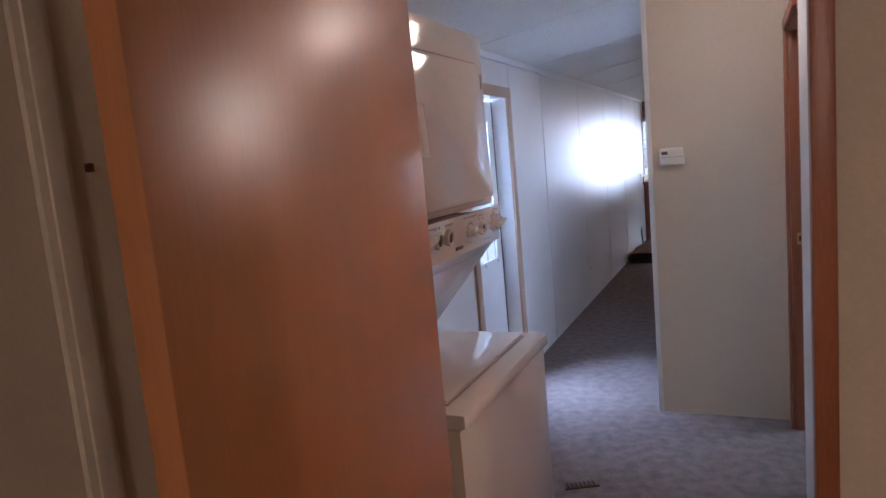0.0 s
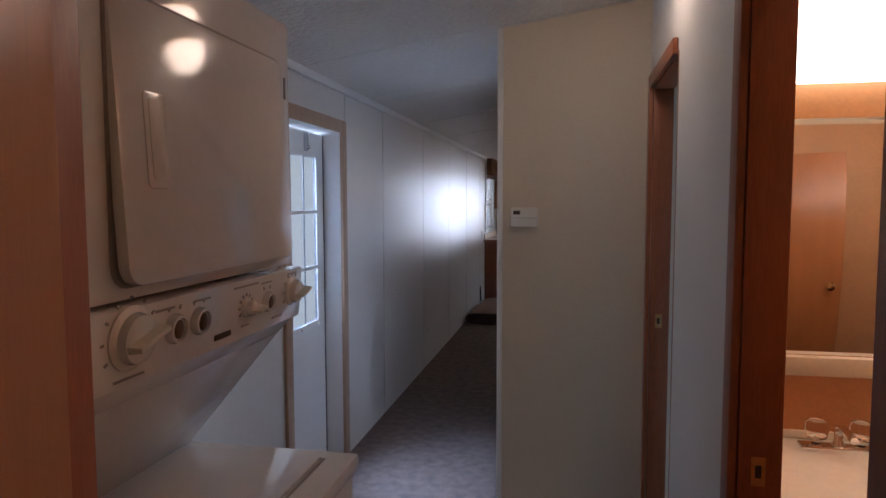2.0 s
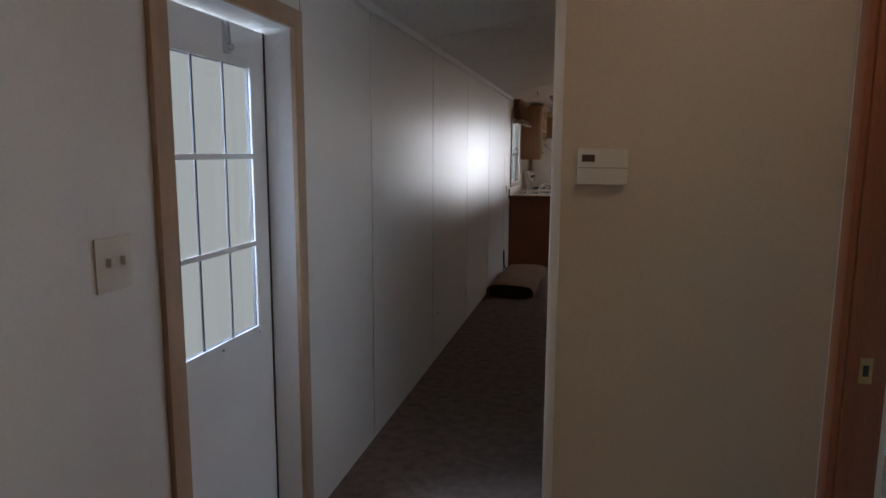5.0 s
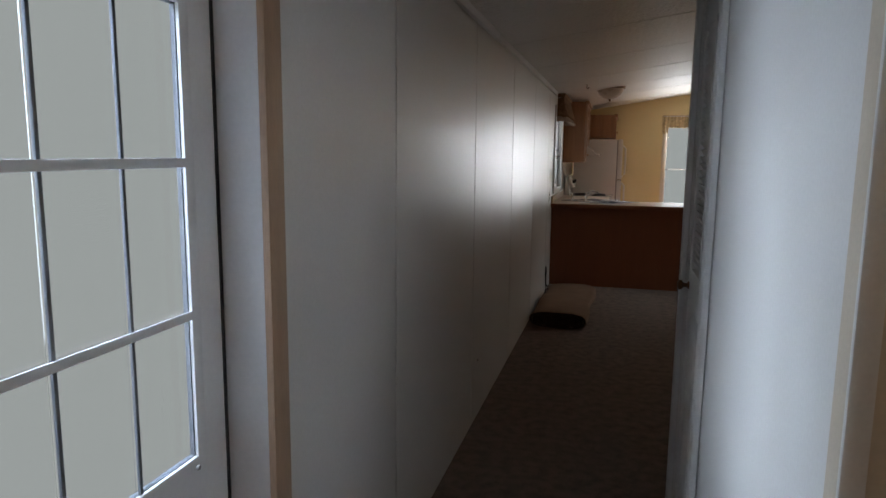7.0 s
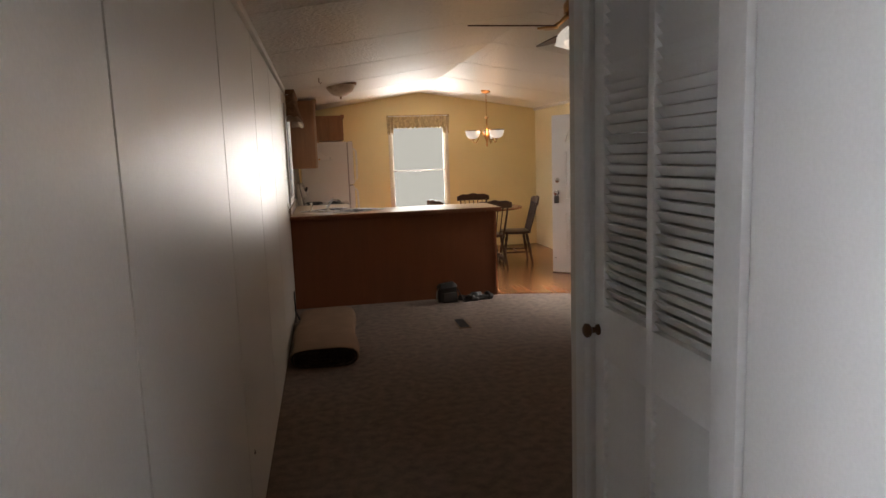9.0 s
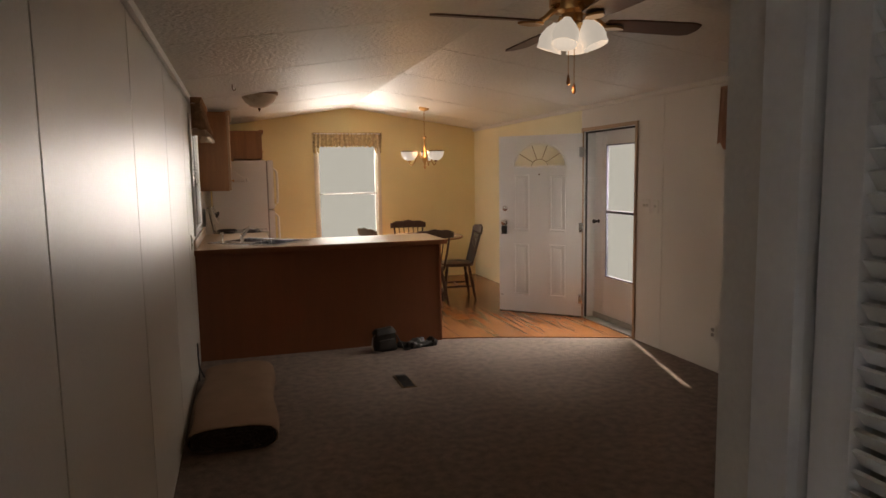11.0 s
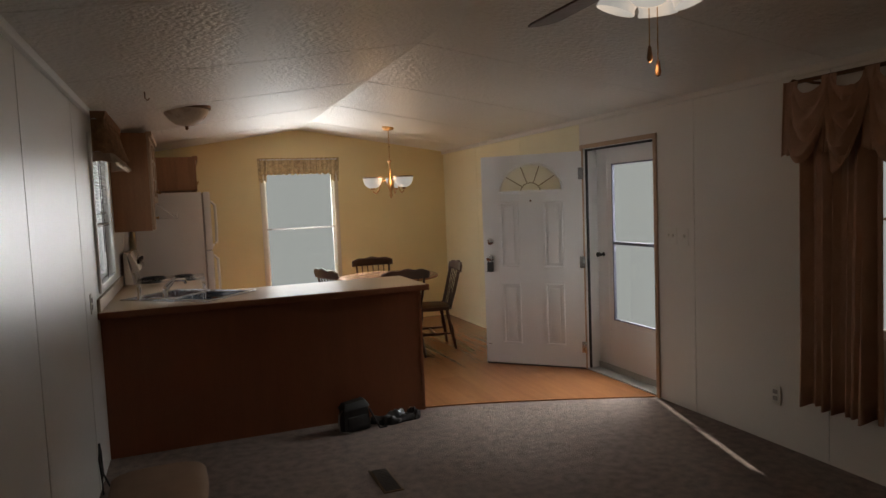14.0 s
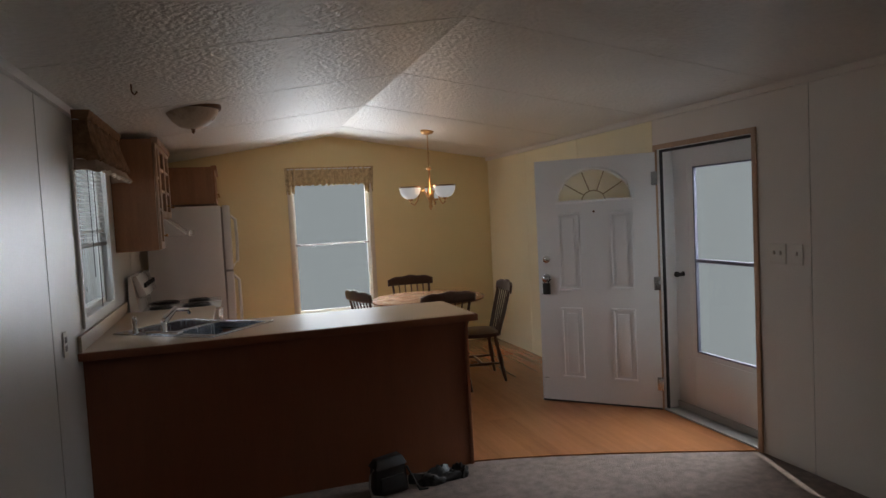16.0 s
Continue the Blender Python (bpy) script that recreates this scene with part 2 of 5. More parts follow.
# ---- building helpers ----
class Shape:
    """Gathers solid pieces into one mesh."""

    def __init__(self):
        self.bm = bmesh.new()
        self.slot, self.thick = 0, 0.0

    def _mark(self, verts):
        for f in {f for v in verts for f in v.link_faces}:
            f.material_index = self.slot

    def hexa(self, pts, bevel=0.0):
        v = [self.bm.verts.new(p) for p in pts]
        for a in ((3, 2, 1, 0), (4, 5, 6, 7), (0, 1, 5, 4), (1, 2, 6, 5), (2, 3, 7, 6), (3, 0, 4, 7)):
            self.bm.faces.new([v[i] for i in a])
        if bevel:
            r = bmesh.ops.bevel(self.bm, geom=list({e for q in v for e in q.link_edges}), offset=bevel, segments=2, affect="EDGES", profile=0.6)
            v = r["verts"]
        self._mark(v)
        return self

    def box(self, x0, x1, y0, y1, z0, z1, bevel=0.0):
        return self.hexa([(x0, y0, z0), (x1, y0, z0), (x1, y1, z0), (x0, y1, z0), (x0, y0, z1), (x1, y0, z1), (x1, y1, z1), (x0, y1, z1)], bevel)

    def lathe(self, profile, at=(0, 0, 0), seg=24, axis="z", close=False):
        """Turns a list of (radius, height) round an axis."""
        rings = []
        for r, h in profile:
            ring = []
            for i in range(seg):
                a = 2 * math.pi * i / seg
                p = (r * math.cos(a), r * math.sin(a), h)
                if axis == "x":
                    p = (p[2], p[0], p[1])
                elif axis == "y":
                    p = (p[1], p[2], p[0])
                ring.append(self.bm.verts.new(Vector(p) + Vector(at)))
            rings.append(ring)
        for a, b in zip(rings, rings[1:]):
            for i in range(seg):
                j = (i + 1) % seg
                self.bm.faces.new((a[i], a[j], b[j], b[i]))
        if profile[0][0] > 0.0005:
            self.bm.faces.new(rings[0][::-1])
        if profile[-1][0] > 0.0005:
            self.bm.faces.new(rings[-1])
        self._mark([v for ring in rings for v in ring])
        return self

    def tube(self, pts, radius, seg=10):
        """A rod along points; radius is one number or one for each point."""
        pts = [Vector(p) for p in pts]
        rad = radius if isinstance(radius, (list, tuple)) else [radius] * len(pts)
        rings = []
        for k, p in enumerate(pts):
            d = (pts[min(k + 1, len(pts) - 1)] - pts[max(k - 1, 0)]).normalized()
            u = d.cross(Vector((0, 0, 1)) if abs(d.z) < 0.9 else Vector((1, 0, 0))).normalized()
            w = d.cross(u)
            rings.append([self.bm.verts.new(p + rad[k] * (math.cos(2 * math.pi * i / seg) * u + math.sin(2 * math.pi * i / seg) * w)) for i in range(seg)])
        for a, b in zip(rings, rings[1:]):
            for i in range(seg):
                j = (i + 1) % seg
                self.bm.faces.new((a[i], a[j], b[j], b[i]))
        self.bm.faces.new(rings[0][::-1]), self.bm.faces.new(rings[-1])
        self._mark([v for ring in rings for v in ring])
        return self

    def prism(self, outline, z0, z1, bevel=0.0):
        lo = [self.bm.verts.new((x, y, z0)) for x, y in outline]
        hi = [self.bm.verts.new((x, y, z1)) for x, y in outline]
        self.bm.faces.new(lo[::-1]), self.bm.faces.new(hi)
        for i in range(len(lo)):
            j = (i + 1) % len(lo)
            self.bm.faces.new((lo[i], lo[j], hi[j], hi[i]))
        v = lo + hi
        if bevel:
            r = bmesh.ops.bevel(self.bm, geom=list({e for q in v for e in q.link_edges}), offset=bevel, segments=2, affect="EDGES", profile=0.6)
            v = r["verts"]
        self._mark(v)
        return self

    def sheet(self, rows, thick=0.0):
        """A surface through rows of points, made solid when thick is given."""
        grid = [[self.bm.verts.new(p) for p in row] for row in rows]
        faces = [self.bm.faces.new((a[i], a[i + 1], b[i + 1], b[i])) for a, b in zip(grid, grid[1:]) for i in range(len(a) - 1)]
        for f in faces:
            f.material_index = self.slot
        self.thick = thick
        return self

    def use(self, slot):
        self.slot = slot
        return self

    def turn(self, m, start=0):
        self.bm.verts.ensure_lookup_table()
        for v in self.bm.verts[start:]:
            v.co = m @ v.co
        return self

    def done(self, name, mats, parent=None, angle=35, fix=True):
        me = bpy.data.meshes.new(name)
        if fix:
            bmesh.ops.recalc_face_normals(self.bm, faces=self.bm.faces)
        self.bm.to_mesh(me)
        self.bm.free()
        for m in mats if isinstance(mats, (list, tuple)) else [mats]:
            me.materials.append(m)
        me.polygons.foreach_set("use_smooth", [True] * len(me.polygons))
        me.set_sharp_from_angle(angle=radians(angle))
        ob = new(name, me)
        ob.parent = parent
        if self.thick:
            mod = ob.modifiers.new("thickness", "SOLIDIFY")
            mod.thickness, mod.offset = self.thick, 0
        return ob


def block(name, mats, *dims, bevel=0.0, parent=None):
    return Shape().box(*dims, bevel=bevel).done(name, mats, parent)


def thing(name, place, label, category, group=""):
    """An empty at the base of a thing, to which its parts belong."""
    ob = new(name)
    ob.empty_display_size = 0.1
    ob.matrix_basis = place
    return tagged(ob, label, category, group)


def structure(ob, label="", category=""):
    return tagged(ob, label, category, kind="structure")


# ---- plan ----
EAST, NORTH, SOUTH, EAVE, APEX, RIDGE = 3.75, 14.65, -2.6, 2.175, 2.46, 1.88


def ceil_at(x):
    return APEX - (APEX - EAVE) * abs(x - RIDGE) / RIDGE


def spans(lo, hi, holes):
    """The grid lines between lo and hi that the holes' edges give."""
    return sorted({lo, hi, *[e for a, b in holes for e in (a, b) if lo < e < hi]})


def wall_along_y(name, mats, x0, x1, y0, y1, z1, holes=()):
    """A wall that runs north; holes are (y0, y1, z0, z1)."""
    s = Shape()
    ys, zs = spans(y0, y1, [h[:2] for h in holes]), spans(0, z1, [h[2:] for h in holes])
    for a, b in zip(ys, ys[1:]):
        for c, d in zip(zs, zs[1:]):
            my, mz = (a + b) / 2, (c + d) / 2
            if not any(h[0] < my < h[1] and h[2] < mz < h[3] for h in holes):
                s.box(x0, x1, a, b, c, d)
    return s.done(name, mats)


def wall_along_x(name, mats, x0, x1, y0, y1, holes=(), z0=0.0):
    """A wall that runs east and reaches up to the vaulted ceiling; holes are (x0, x1, z0, z1)."""
    s = Shape()
    xs = sorted({*spans(x0, x1, [h[:2] for h in holes]), *([RIDGE] if x0 < RIDGE < x1 else [])})
    for a, b in zip(xs, xs[1:]):
        mx = (a + b) / 2
        low = z0
        for h in sorted(h for h in holes if h[0] < mx < h[1]):
            if h[2] > low:
                s.box(a, b, y0, y1, low, h[2])
            low = h[3]
        za, zb = ceil_at(a) + 0.03, ceil_at(b) + 0.03
        s.hexa([(a, y0, low), (b, y0, low), (b, y1, low), (a, y1, low), (a, y0, za), (b, y0, zb), (b, y1, zb), (a, y1, za)])
    return s.done(name, mats)


BACK_DOOR, KITCHEN_WIN = (3.93, 4.68, 0.0, 1.93), (11.1, 12.0, 1.08, 2.0)
FRONT_DOOR, DRAPED_WIN, BED_WIN = (10.43, 11.37, 0.0, 1.935), (7.45, 8.95, 0.75, 1.95), (4.4, 5.4, 0.95, 1.95)
END_WIN = (1.42, 2.28, 0.50, 2.03)
T = 0.12

structure(Shape().box(-0.15, EAST + 0.15, SOUTH - 0.15, NORTH + 0.15, -0.12, 0.0).done("floor", CARPET), "grey-brown short pile wall-to-wall carpet", "floor")
structure(Shape().box(-60, 60, -60, 70, -0.9, -0.8).done("ground", surface("dry_grass_ground", (0.20, 0.19, 0.11), 0.95, var=0.3, coarse=0.6, fine=9, bump=0.3)), "dry pale grass outside", "ground")

west = structure(wall_along_y("wall_west", HALLWHITE, -T, -0.004, SOUTH, NORTH, EAVE + 0.03, [BACK_DOOR, KITCHEN_WIN]), "outer wall lined with white vinyl panels", "wall")
east = structure(wall_along_y("wall_east", HALLWHITE, EAST + 0.004, EAST + T, SOUTH, NORTH, EAVE + 0.03, [FRONT_DOOR, DRAPED_WIN, BED_WIN]), "outer wall lined with pale vinyl panels", "wall")
structure(wall_along_x("wall_north", YELLOW, -T, EAST + T, NORTH, NORTH + T, [END_WIN]), "yellow gable wall of the dining room", "wall")
structure(wall_along_x("wall_south", TAN, -T, EAST + T, SOUTH - T, SOUTH), "plain beige bedroom wall", "wall")
structure(wall_along_x("wall_bedroom", TAN, 0.0, EAST, 1.47, 1.63, [(0.826, 1.567, 0.0, 2.02)]), "beige wall with the bedroom doorway", "wall")
structure(wall_along_y("wall_hall", HALLWHITE, 1.653, 1.733, 1.63, 4.17, 2.44, [(1.72, 2.47, 0.0, 2.02), (3.37, 4.06, 0.0, 2.02)]), "white hallway wall with two door openings", "wall")
structure(wall_along_x("wall_thermostat", TAN, 0.98, 1.80, 4.17, 4.25), "beige end wall with the thermostat", "wall")
structure(wall_along_y("wall_closet", HALLWHITE, 0.98, 1.06, 4.25, 5.96, ceil_at(0.98) + 0.03, [(5.33, 5.90, 0.0, 2.02)]), "white closet wall beside the hallway", "wall")
structure(wall_along_y("wall_closet_back", BLUE, 1.733, 1.80, 4.25, 5.96, ceil_at(1.75) + 0.03), "plain blue closet back wall", "wall")
structure(wall_along_x("wall_living", VINYL_EAST, 0.98, EAST, 5.96, 6.035), "plain pale wall behind the living room", "wall")
structure(wall_along_x("wall_bath", BLUE, 1.733, EAST, 3.22, 3.30), "wall between bathroom and blue bedroom", "wall")
structure(Shape().box(1.80, EAST, 5.945, 5.957, 0, 2.17).done("wall_blue", BLUE), "light blue painted bedroom wall", "wall")
structure(wall_along_y("wall_closet_bedroom", TAN, 0.30, 0.40, SOUTH, 1.47, 2.235), "beige bedroom closet wall", "wall")
s = Shape()
s.box(0.401, 0.418, 1.085, 1.15, 0, 2.1, 0.006)
s.box(0.418, 0.426, 1.10, 1.135, 0, 2.1, 0.003)
structure(s.done("trim_bedroom_closet", CREAM), "cream moulded closet trim", "trim")
tagged(Shape().box(0.407, 0.419, 1.178, 1.19, 1.574, 1.59, 0.003).done("door_catch", BRONZE), "small dark catch on the beige closet wall", "catch")

# vaulted ceiling with its sheet joints
s = Shape()
for a, b in ((-T, RIDGE), (RIDGE, EAST + T)):
    za, zb = ceil_at(a), ceil_at(b)
    s.hexa([(a, SOUTH - T, za), (b, SOUTH - T, zb), (b, NORTH + T, zb), (a, NORTH + T, za), (a, SOUTH - T, za + 0.12), (b, SOUTH - T, zb + 0.12), (b, NORTH + T, zb + 0.12), (a, NORTH + T, za + 0.12)])
s.use(1)
for k in range(14):
    y = -2.0 + 1.22 * k
    for a, b in ((0.0, RIDGE), (RIDGE, EAST)):
        za, zb = ceil_at(a), ceil_at(b)
        s.hexa([(a, y, za - 0.002), (b, y, zb - 0.002), (b, y + 0.022, zb - 0.002), (a, y + 0.022, za - 0.002), (a, y, za + 0.01), (b, y, zb + 0.01), (b, y + 0.022, zb + 0.01), (a, y + 0.022, za + 0.01)])
structure(s.done("ceiling", [CEIL, CEIL]), "vaulted off-white stippled ceiling with strip joints", "ceiling")


def casing(name, mat, axis, face, a, b, top, w=0.065, t=0.018, side=1, low=True, near=True):
    """Door or window trim round an opening, on the wall's face; axis tells which way the wall runs."""
    s = Shape()
    f0, f1 = sorted((face, face + side * t))
    z0 = 0.0 if low is True else low
    parts = [(a - w, a, z0 - (0 if low is True else w), top + w), (b, b + w, z0 - (0 if low is True else w), top + w), (a, b, top, top + w)]
    if not near:
        parts = parts[1:]
    if low is not True:
        parts.append((a, b, z0 - w, z0))
    for p, q, c, d in parts:
        s.box(*((f0, f1, p, q, c, d) if axis == "y" else (p, q, f0, f1, c, d)), bevel=0.004)
    return structure(s.done(name, mat), "narrow wooden trim round an opening", "trim")


def jamb(name, mat, axis, f0, f1, a, b, top, t=0.018, sill=None):
    """The lining inside an opening."""
    s = Shape()
    z0 = 0.0 if sill is None else sill
    parts = [(a, a + t, z0, top), (b - t, b, z0, top), (a + t, b - t, top - t, top)]
    if sill is not None:
        parts.append((a + t, b - t, z0, z0 + t))
    for p, q, c, d in parts:
        s.box(*((f0, f1, p, q, c, d) if axis == "y" else (p, q, f0, f1, c, d)), bevel=0.002)
    return structure(s.done(name, mat), "door lining", "trim")


casing("trim_back_door", TRIM, "y", 0.004, 3.945, 4.665, 1.915, w=0.07)
jamb("trim_back_door_lining", WHITE, "y", -0.15, 0.003, 3.925, 4.685, 1.935, t=0.016)
casing("trim_bedroom_door", CASING, "x", 1.468, 0.795, 1.54, 2.015, w=0.032, side=-1)
jamb("trim_bedroom_door_lining", CASING, "x", 1.47, 1.63, 0.824, 1.569, 2.022)
casing("trim_bath_door", CASING, "y", 1.651, 1.73, 2.46, 2.01, w=0.06, side=-1)
jamb("trim_bath_door_lining", CASING, "y", 1.652, 1.735, 1.718, 2.472, 2.022)
casing("trim_blue_room_door", CASING, "y", 1.651, 3.38, 4.05, 2.01, w=0.055, side=-1, near=False)
jamb("trim_blue_room_door_lining", CASING, "y", 1.652, 1.735, 3.368, 4.062, 2.022)
casing("trim_louvre_door", WHITE, "y", 0.978, 5.335, 5.895, 2.015, w=0.06, side=-1)
casing("trim_front_door", TRIM, "y", EAST - 0.004, 10.44, 11.36, 1.925, w=0.035, t=0.014, side=-1)
jamb("trim_front_door_lining", WHITE, "y", EAST - 0.002, EAST + 0.17, 10.428, 11.372, 1.937, t=0.014)
# black strips along the lining stand for the dark gap round the door
s = Shape().box(EAST + 0.012, EAST + 0.026, 11.338, 11.357, 0.02, 1.922)
s.box(EAST + 0.012, EAST + 0.026, 10.443, 11.338, 1.904, 1.922)
s.box(EAST + 0.012, EAST + 0.026, 10.443, 10.456, 0.02, 1.904)
structure(s.done("trim_weather_strip", GASKET), "black strip drawn for the dark gap round the front door", "trim")
casing("trim_end_window", CREAM, "x", NORTH - 0.002, 1.43, 2.27, 2.02, w=0.05, t=0.016, side=-1, low=0.51)
casing("trim_kitchen_window", WHITE, "y", 0.004, 11.11, 11.99, 1.99, w=0.05, t=0.016, low=1.09)

structure(Shape().box(0.966, 0.992, 4.160, 4.169, 0, ceil_at(0.98), 0.003).done("trim_corner", HALLWHITE), "white corner strip of the hall wall", "trim")
structure(Shape().box(1.81, EAST, 5.93, 5.944, 2.13, 2.17, 0.003).done("trim_crown_blue_room", WHITE), "white crown strip in the blue room", "trim")
# crown strips under the ceiling
s = Shape()
s.box(0.004, 0.03, 1.63, NORTH, EAVE - 0.035, EAVE + 0.006, 0.004)
structure(s.done("trim_crown_west", WHITE), "thin white crown strip", "trim")
s = Shape()
s.box(EAST - 0.03, EAST - 0.004, 6.04, NORTH, EAVE - 0.035, EAVE + 0.006, 0.004)
structure(s.done("trim_crown_east", VINYL_EAST), "thin pale crown strip", "trim")


# windows
def sash_window(name, m, w, h, label):
    """Two sashes in a frame, one above the other, in local x and z."""
    ob = structure(new(name), label, "window")
    ob.matrix_basis = m
    s = Shape()
    for a, b, c, d in ((0, 0.035, 0, h), (w - 0.035, w, 0, h), (0.035, w - 0.035, 0, 0.035), (0.035, w - 0.035, h - 0.035, h)):
        s.box(a, b, -0.025, 0.025, c, d, 0.003)
    s.done("frame", WHITE, ob)
    s = Shape()
    s.box(0.035, w - 0.035, -0.0045, 0.0045, h * 0.5 - 0.007, h * 0.5 + 0.007, 0.003)
    s.done("meeting_rail", WHITE, ob)
    for x in (0.02, w - 0.07):
        Shape().box(x, x + 0.05, -0.045, -0.012, h * 0.5 - 0.008, h * 0.5 + 0.012, 0.003).done("sash_latch", GREYMARK, ob)
    for c, d in ((0.035, h * 0.5 - 0.011), (h * 0.5 + 0.011, h - 0.035)):
        g = Shape().box(0.035, w - 0.035, -0.003, 0.003, c, d).done("pane", GLASS, ob)
        g.visible_shadow = False
    return ob


sash_window("window_1", pose(1.42, NORTH + 0.06, 0.50), 0.86, 1.53, "bright white-framed sash window in the gable wall")
sash_window("window_2", pose(-0.06, 11.1, 1.08, 0, 0, 90), 0.90, 0.92, "white-framed kitchen window with a blind")
sash_window("window_3", pose(EAST + 0.07, 7.45, 0.75, 0, 0, 90), 1.5, 1.2, "living room window behind drapes")
# the last window is unseen, added for the blue bedroom's daylight
sash_window("window_4", pose(EAST + 0.07, 4.4, 0.95, 0, 0, 90), 1.0, 1.0, "plain unseen window added to light the blue bedroom")

# bright distance outside the openings
s = Shape()
s.box(-1.8, -1.7, -2, 17, -0.8, 3.4)
s.box(EAST + 1.7, EAST + 1.8, -2, 17, -0.8, 3.4)
s.box(-1.7, EAST + 1.7, NORTH + 2.4, NORTH + 2.5, -0.8, 3.4)
tagged(s.done("backdrop", OUTSIDE), "hazy bright distance outside the windows", "backdrop", kind="structure")

# ---- hall and laundry ----
BUTTON = surface("brown_button", (0.13, 0.075, 0.045), 0.4)


def rounded_slab(x_low, x_high, thick, y0, y1, z0, z1, r):
    """An upright slab with round corners whose front leans from x_low at its foot to x_high at its head."""
    s = Shape()
    pts = []
    for cy, cz, a0 in ((y1 - r, z1 - r, 0), (y0 + r, z1 - r, 90), (y0 + r, z0 + r, 180), (y1 - r, z0 + r, 270)):
        pts += [(cy + r * math.cos(radians(a0 + k * 22.5)), cz + r * math.sin(radians(a0 + k * 22.5))) for k in range(5)]
    s.prism(pts, 0.0, thick, min(0.007, thick * 0.4))
    s.turn(Matrix(((0, 0, 1, 0), (1, 0, 0, 0), (0, 1, 0, 0), (0, 0, 0, 1))))
    for v in s.bm.verts:
        f = (v.co.z - z0) / (z1 - z0)
        v.co.x += x_low + (x_high - x_low) * f - thick
    return s


def laundry_centre(place):
    """A stacked washer and dryer; local x runs to the front, y along it."""
    ob = thing("stacked_washer_dryer", place, "white enamel stacked washer and dryer with knobs", "washer dryer")
    w = 0.735
    s = Shape()
    s.box(0, 0.715, 0, w + 0.03, 0.03, 0.86, 0.012)
    s.box(0.005, 0.732, -0.003, w + 0.033, 0.862, 0.905, 0.014)
    s.done("washer_body", ENAMEL, ob)
    Shape().box(0.24, 0.655, 0.06, 0.70, 0.906, 0.917, 0.005).done("lid", ENAMEL, ob)
    s = Shape()
    for a, b, c, d in ((0.657, 0.663, 0.05, 0.71), (0.24, 0.657, 0.704, 0.71), (0.24, 0.657, 0.05, 0.056)):
        s.box(a, b, c, d, 0.9035, 0.9075)
    s.done("lid_gap", GREYMARK, ob)
    # the side cheeks and the splash panel slope back to the washer's top
    s = Shape().hexa([(0.0, 0.003, 0.905), (0.283, 0.003, 0.905), (0.283, w - 0.003, 0.905), (0.0, w - 0.003, 0.905), (0.0, 0.003, 1.205), (0.535, 0.003, 1.205), (0.535, w - 0.003, 1.205), (0.0, w - 0.003, 1.205)], 0.004)
    s.hexa([(0.0, 0.003, 1.203), (0.533, 0.003, 1.203), (0.533, w - 0.003, 1.203), (0.0, w - 0.003, 1.203), (0.0, 0.003, 1.252), (0.580, 0.003, 1.252), (0.580, w - 0.003, 1.252), (0.0, w - 0.003, 1.252)], 0.004)
    s.done("slanted_support", ENAMEL, ob)
    Shape().box(0, 0.578, 0, w, 1.375, 1.945, 0.016).done("dryer_body", ENAMEL, ob)
    s = Shape().hexa([(0.0, -0.002, 1.250), (0.590, -0.002, 1.250), (0.590, w + 0.004, 1.250), (0.0, w + 0.004, 1.250), (0.0, -0.002, 1.371), (0.600, -0.002, 1.371), (0.600, w + 0.004, 1.371), (0.0, w + 0.004, 1.371)], 0.007)
    s.done("control_panel", ENAMEL, ob)
    rounded_slab(0.582, 0.582, 0.006, 0.090, 0.677, 1.396, 1.848, 0.034).done("door_gap", GREYMARK, ob)
    rounded_slab(0.609, 0.586, 0.022, 0.095, 0.672, 1.401, 1.843, 0.030).done("dryer_door", ENAMEL, ob)
    rounded_slab(0.6035, 0.5955, 0.008, 0.155, 0.212, 1.548, 1.70, 0.010).done("door_pull", ENAMEL, ob)
    rounded_slab(0.6042, 0.5968, 0.004, 0.166, 0.203, 1.562, 1.69, 0.008).done("pull_recess", PLASTIC, ob)
    for z in (1.46, 1.79):
        Shape().box(0.575, 0.5815, 0.698, 0.706, z - 0.025, z + 0.025, 0.002).done("hinge_slot", GREYMARK, ob)
    lean = pose(0, 0, 0, 0, 5, 0)
    for y, r, z, grip in ((0.105, 0.040, 1.325, True), (0.215, 0.024, 1.318, False), (0.288, 0.024, 1.318, False), (0.462, 0.016, 1.314, True), (0.553, 0.021, 1.312, False), (0.68, 0.027, 1.318, True)):
        at = Matrix.Translation((0.595 + (z - 1.31) * 0.083, y, z)) @ lean
        s = Shape()
        if grip:
            s.lathe([(r * 1.25, -0.004), (r * 1.25, 0.003), (r * 1.1, 0.007), (r, 0.008), (r * 0.92, 0.02), (r * 0.7, 0.024), (0, 0.025)], seg=28, axis="x")
        else:
            s.lathe([(r * 1.05, -0.004), (r * 1.05, 0.006), (r * 0.95, 0.013), (r * 0.8, 0.014), (r * 0.74, 0.009), (0, 0.009)], seg=24, axis="x")
        s.turn(at)
        s.done("dial", ENAMEL, ob)
        s = Shape()
        if grip:
            s.hexa([(0.018, -r * 0.2, -r * 0.9), (0.018, r * 0.2, -r * 0.9), (0.018, r * 0.2, r * 1.05), (0.018, -r * 0.2, r * 1.05), (0.042, -r * 0.12, -r * 0.75), (0.042, r * 0.12, -r * 0.75), (0.042, r * 0.12, r * 1.1), (0.042, -r * 0.12, r * 1.1)], 0.004)
            s.turn(at @ pose(0, 0, 0, -72, 0, 0))
            s.done("knob", PLASTIC, ob)
        else:
            s.lathe([(r * 0.5, 0.006), (r * 0.5, 0.0115), (r * 0.38, 0.0135), (0, 0.0138)], seg=18, axis="x")
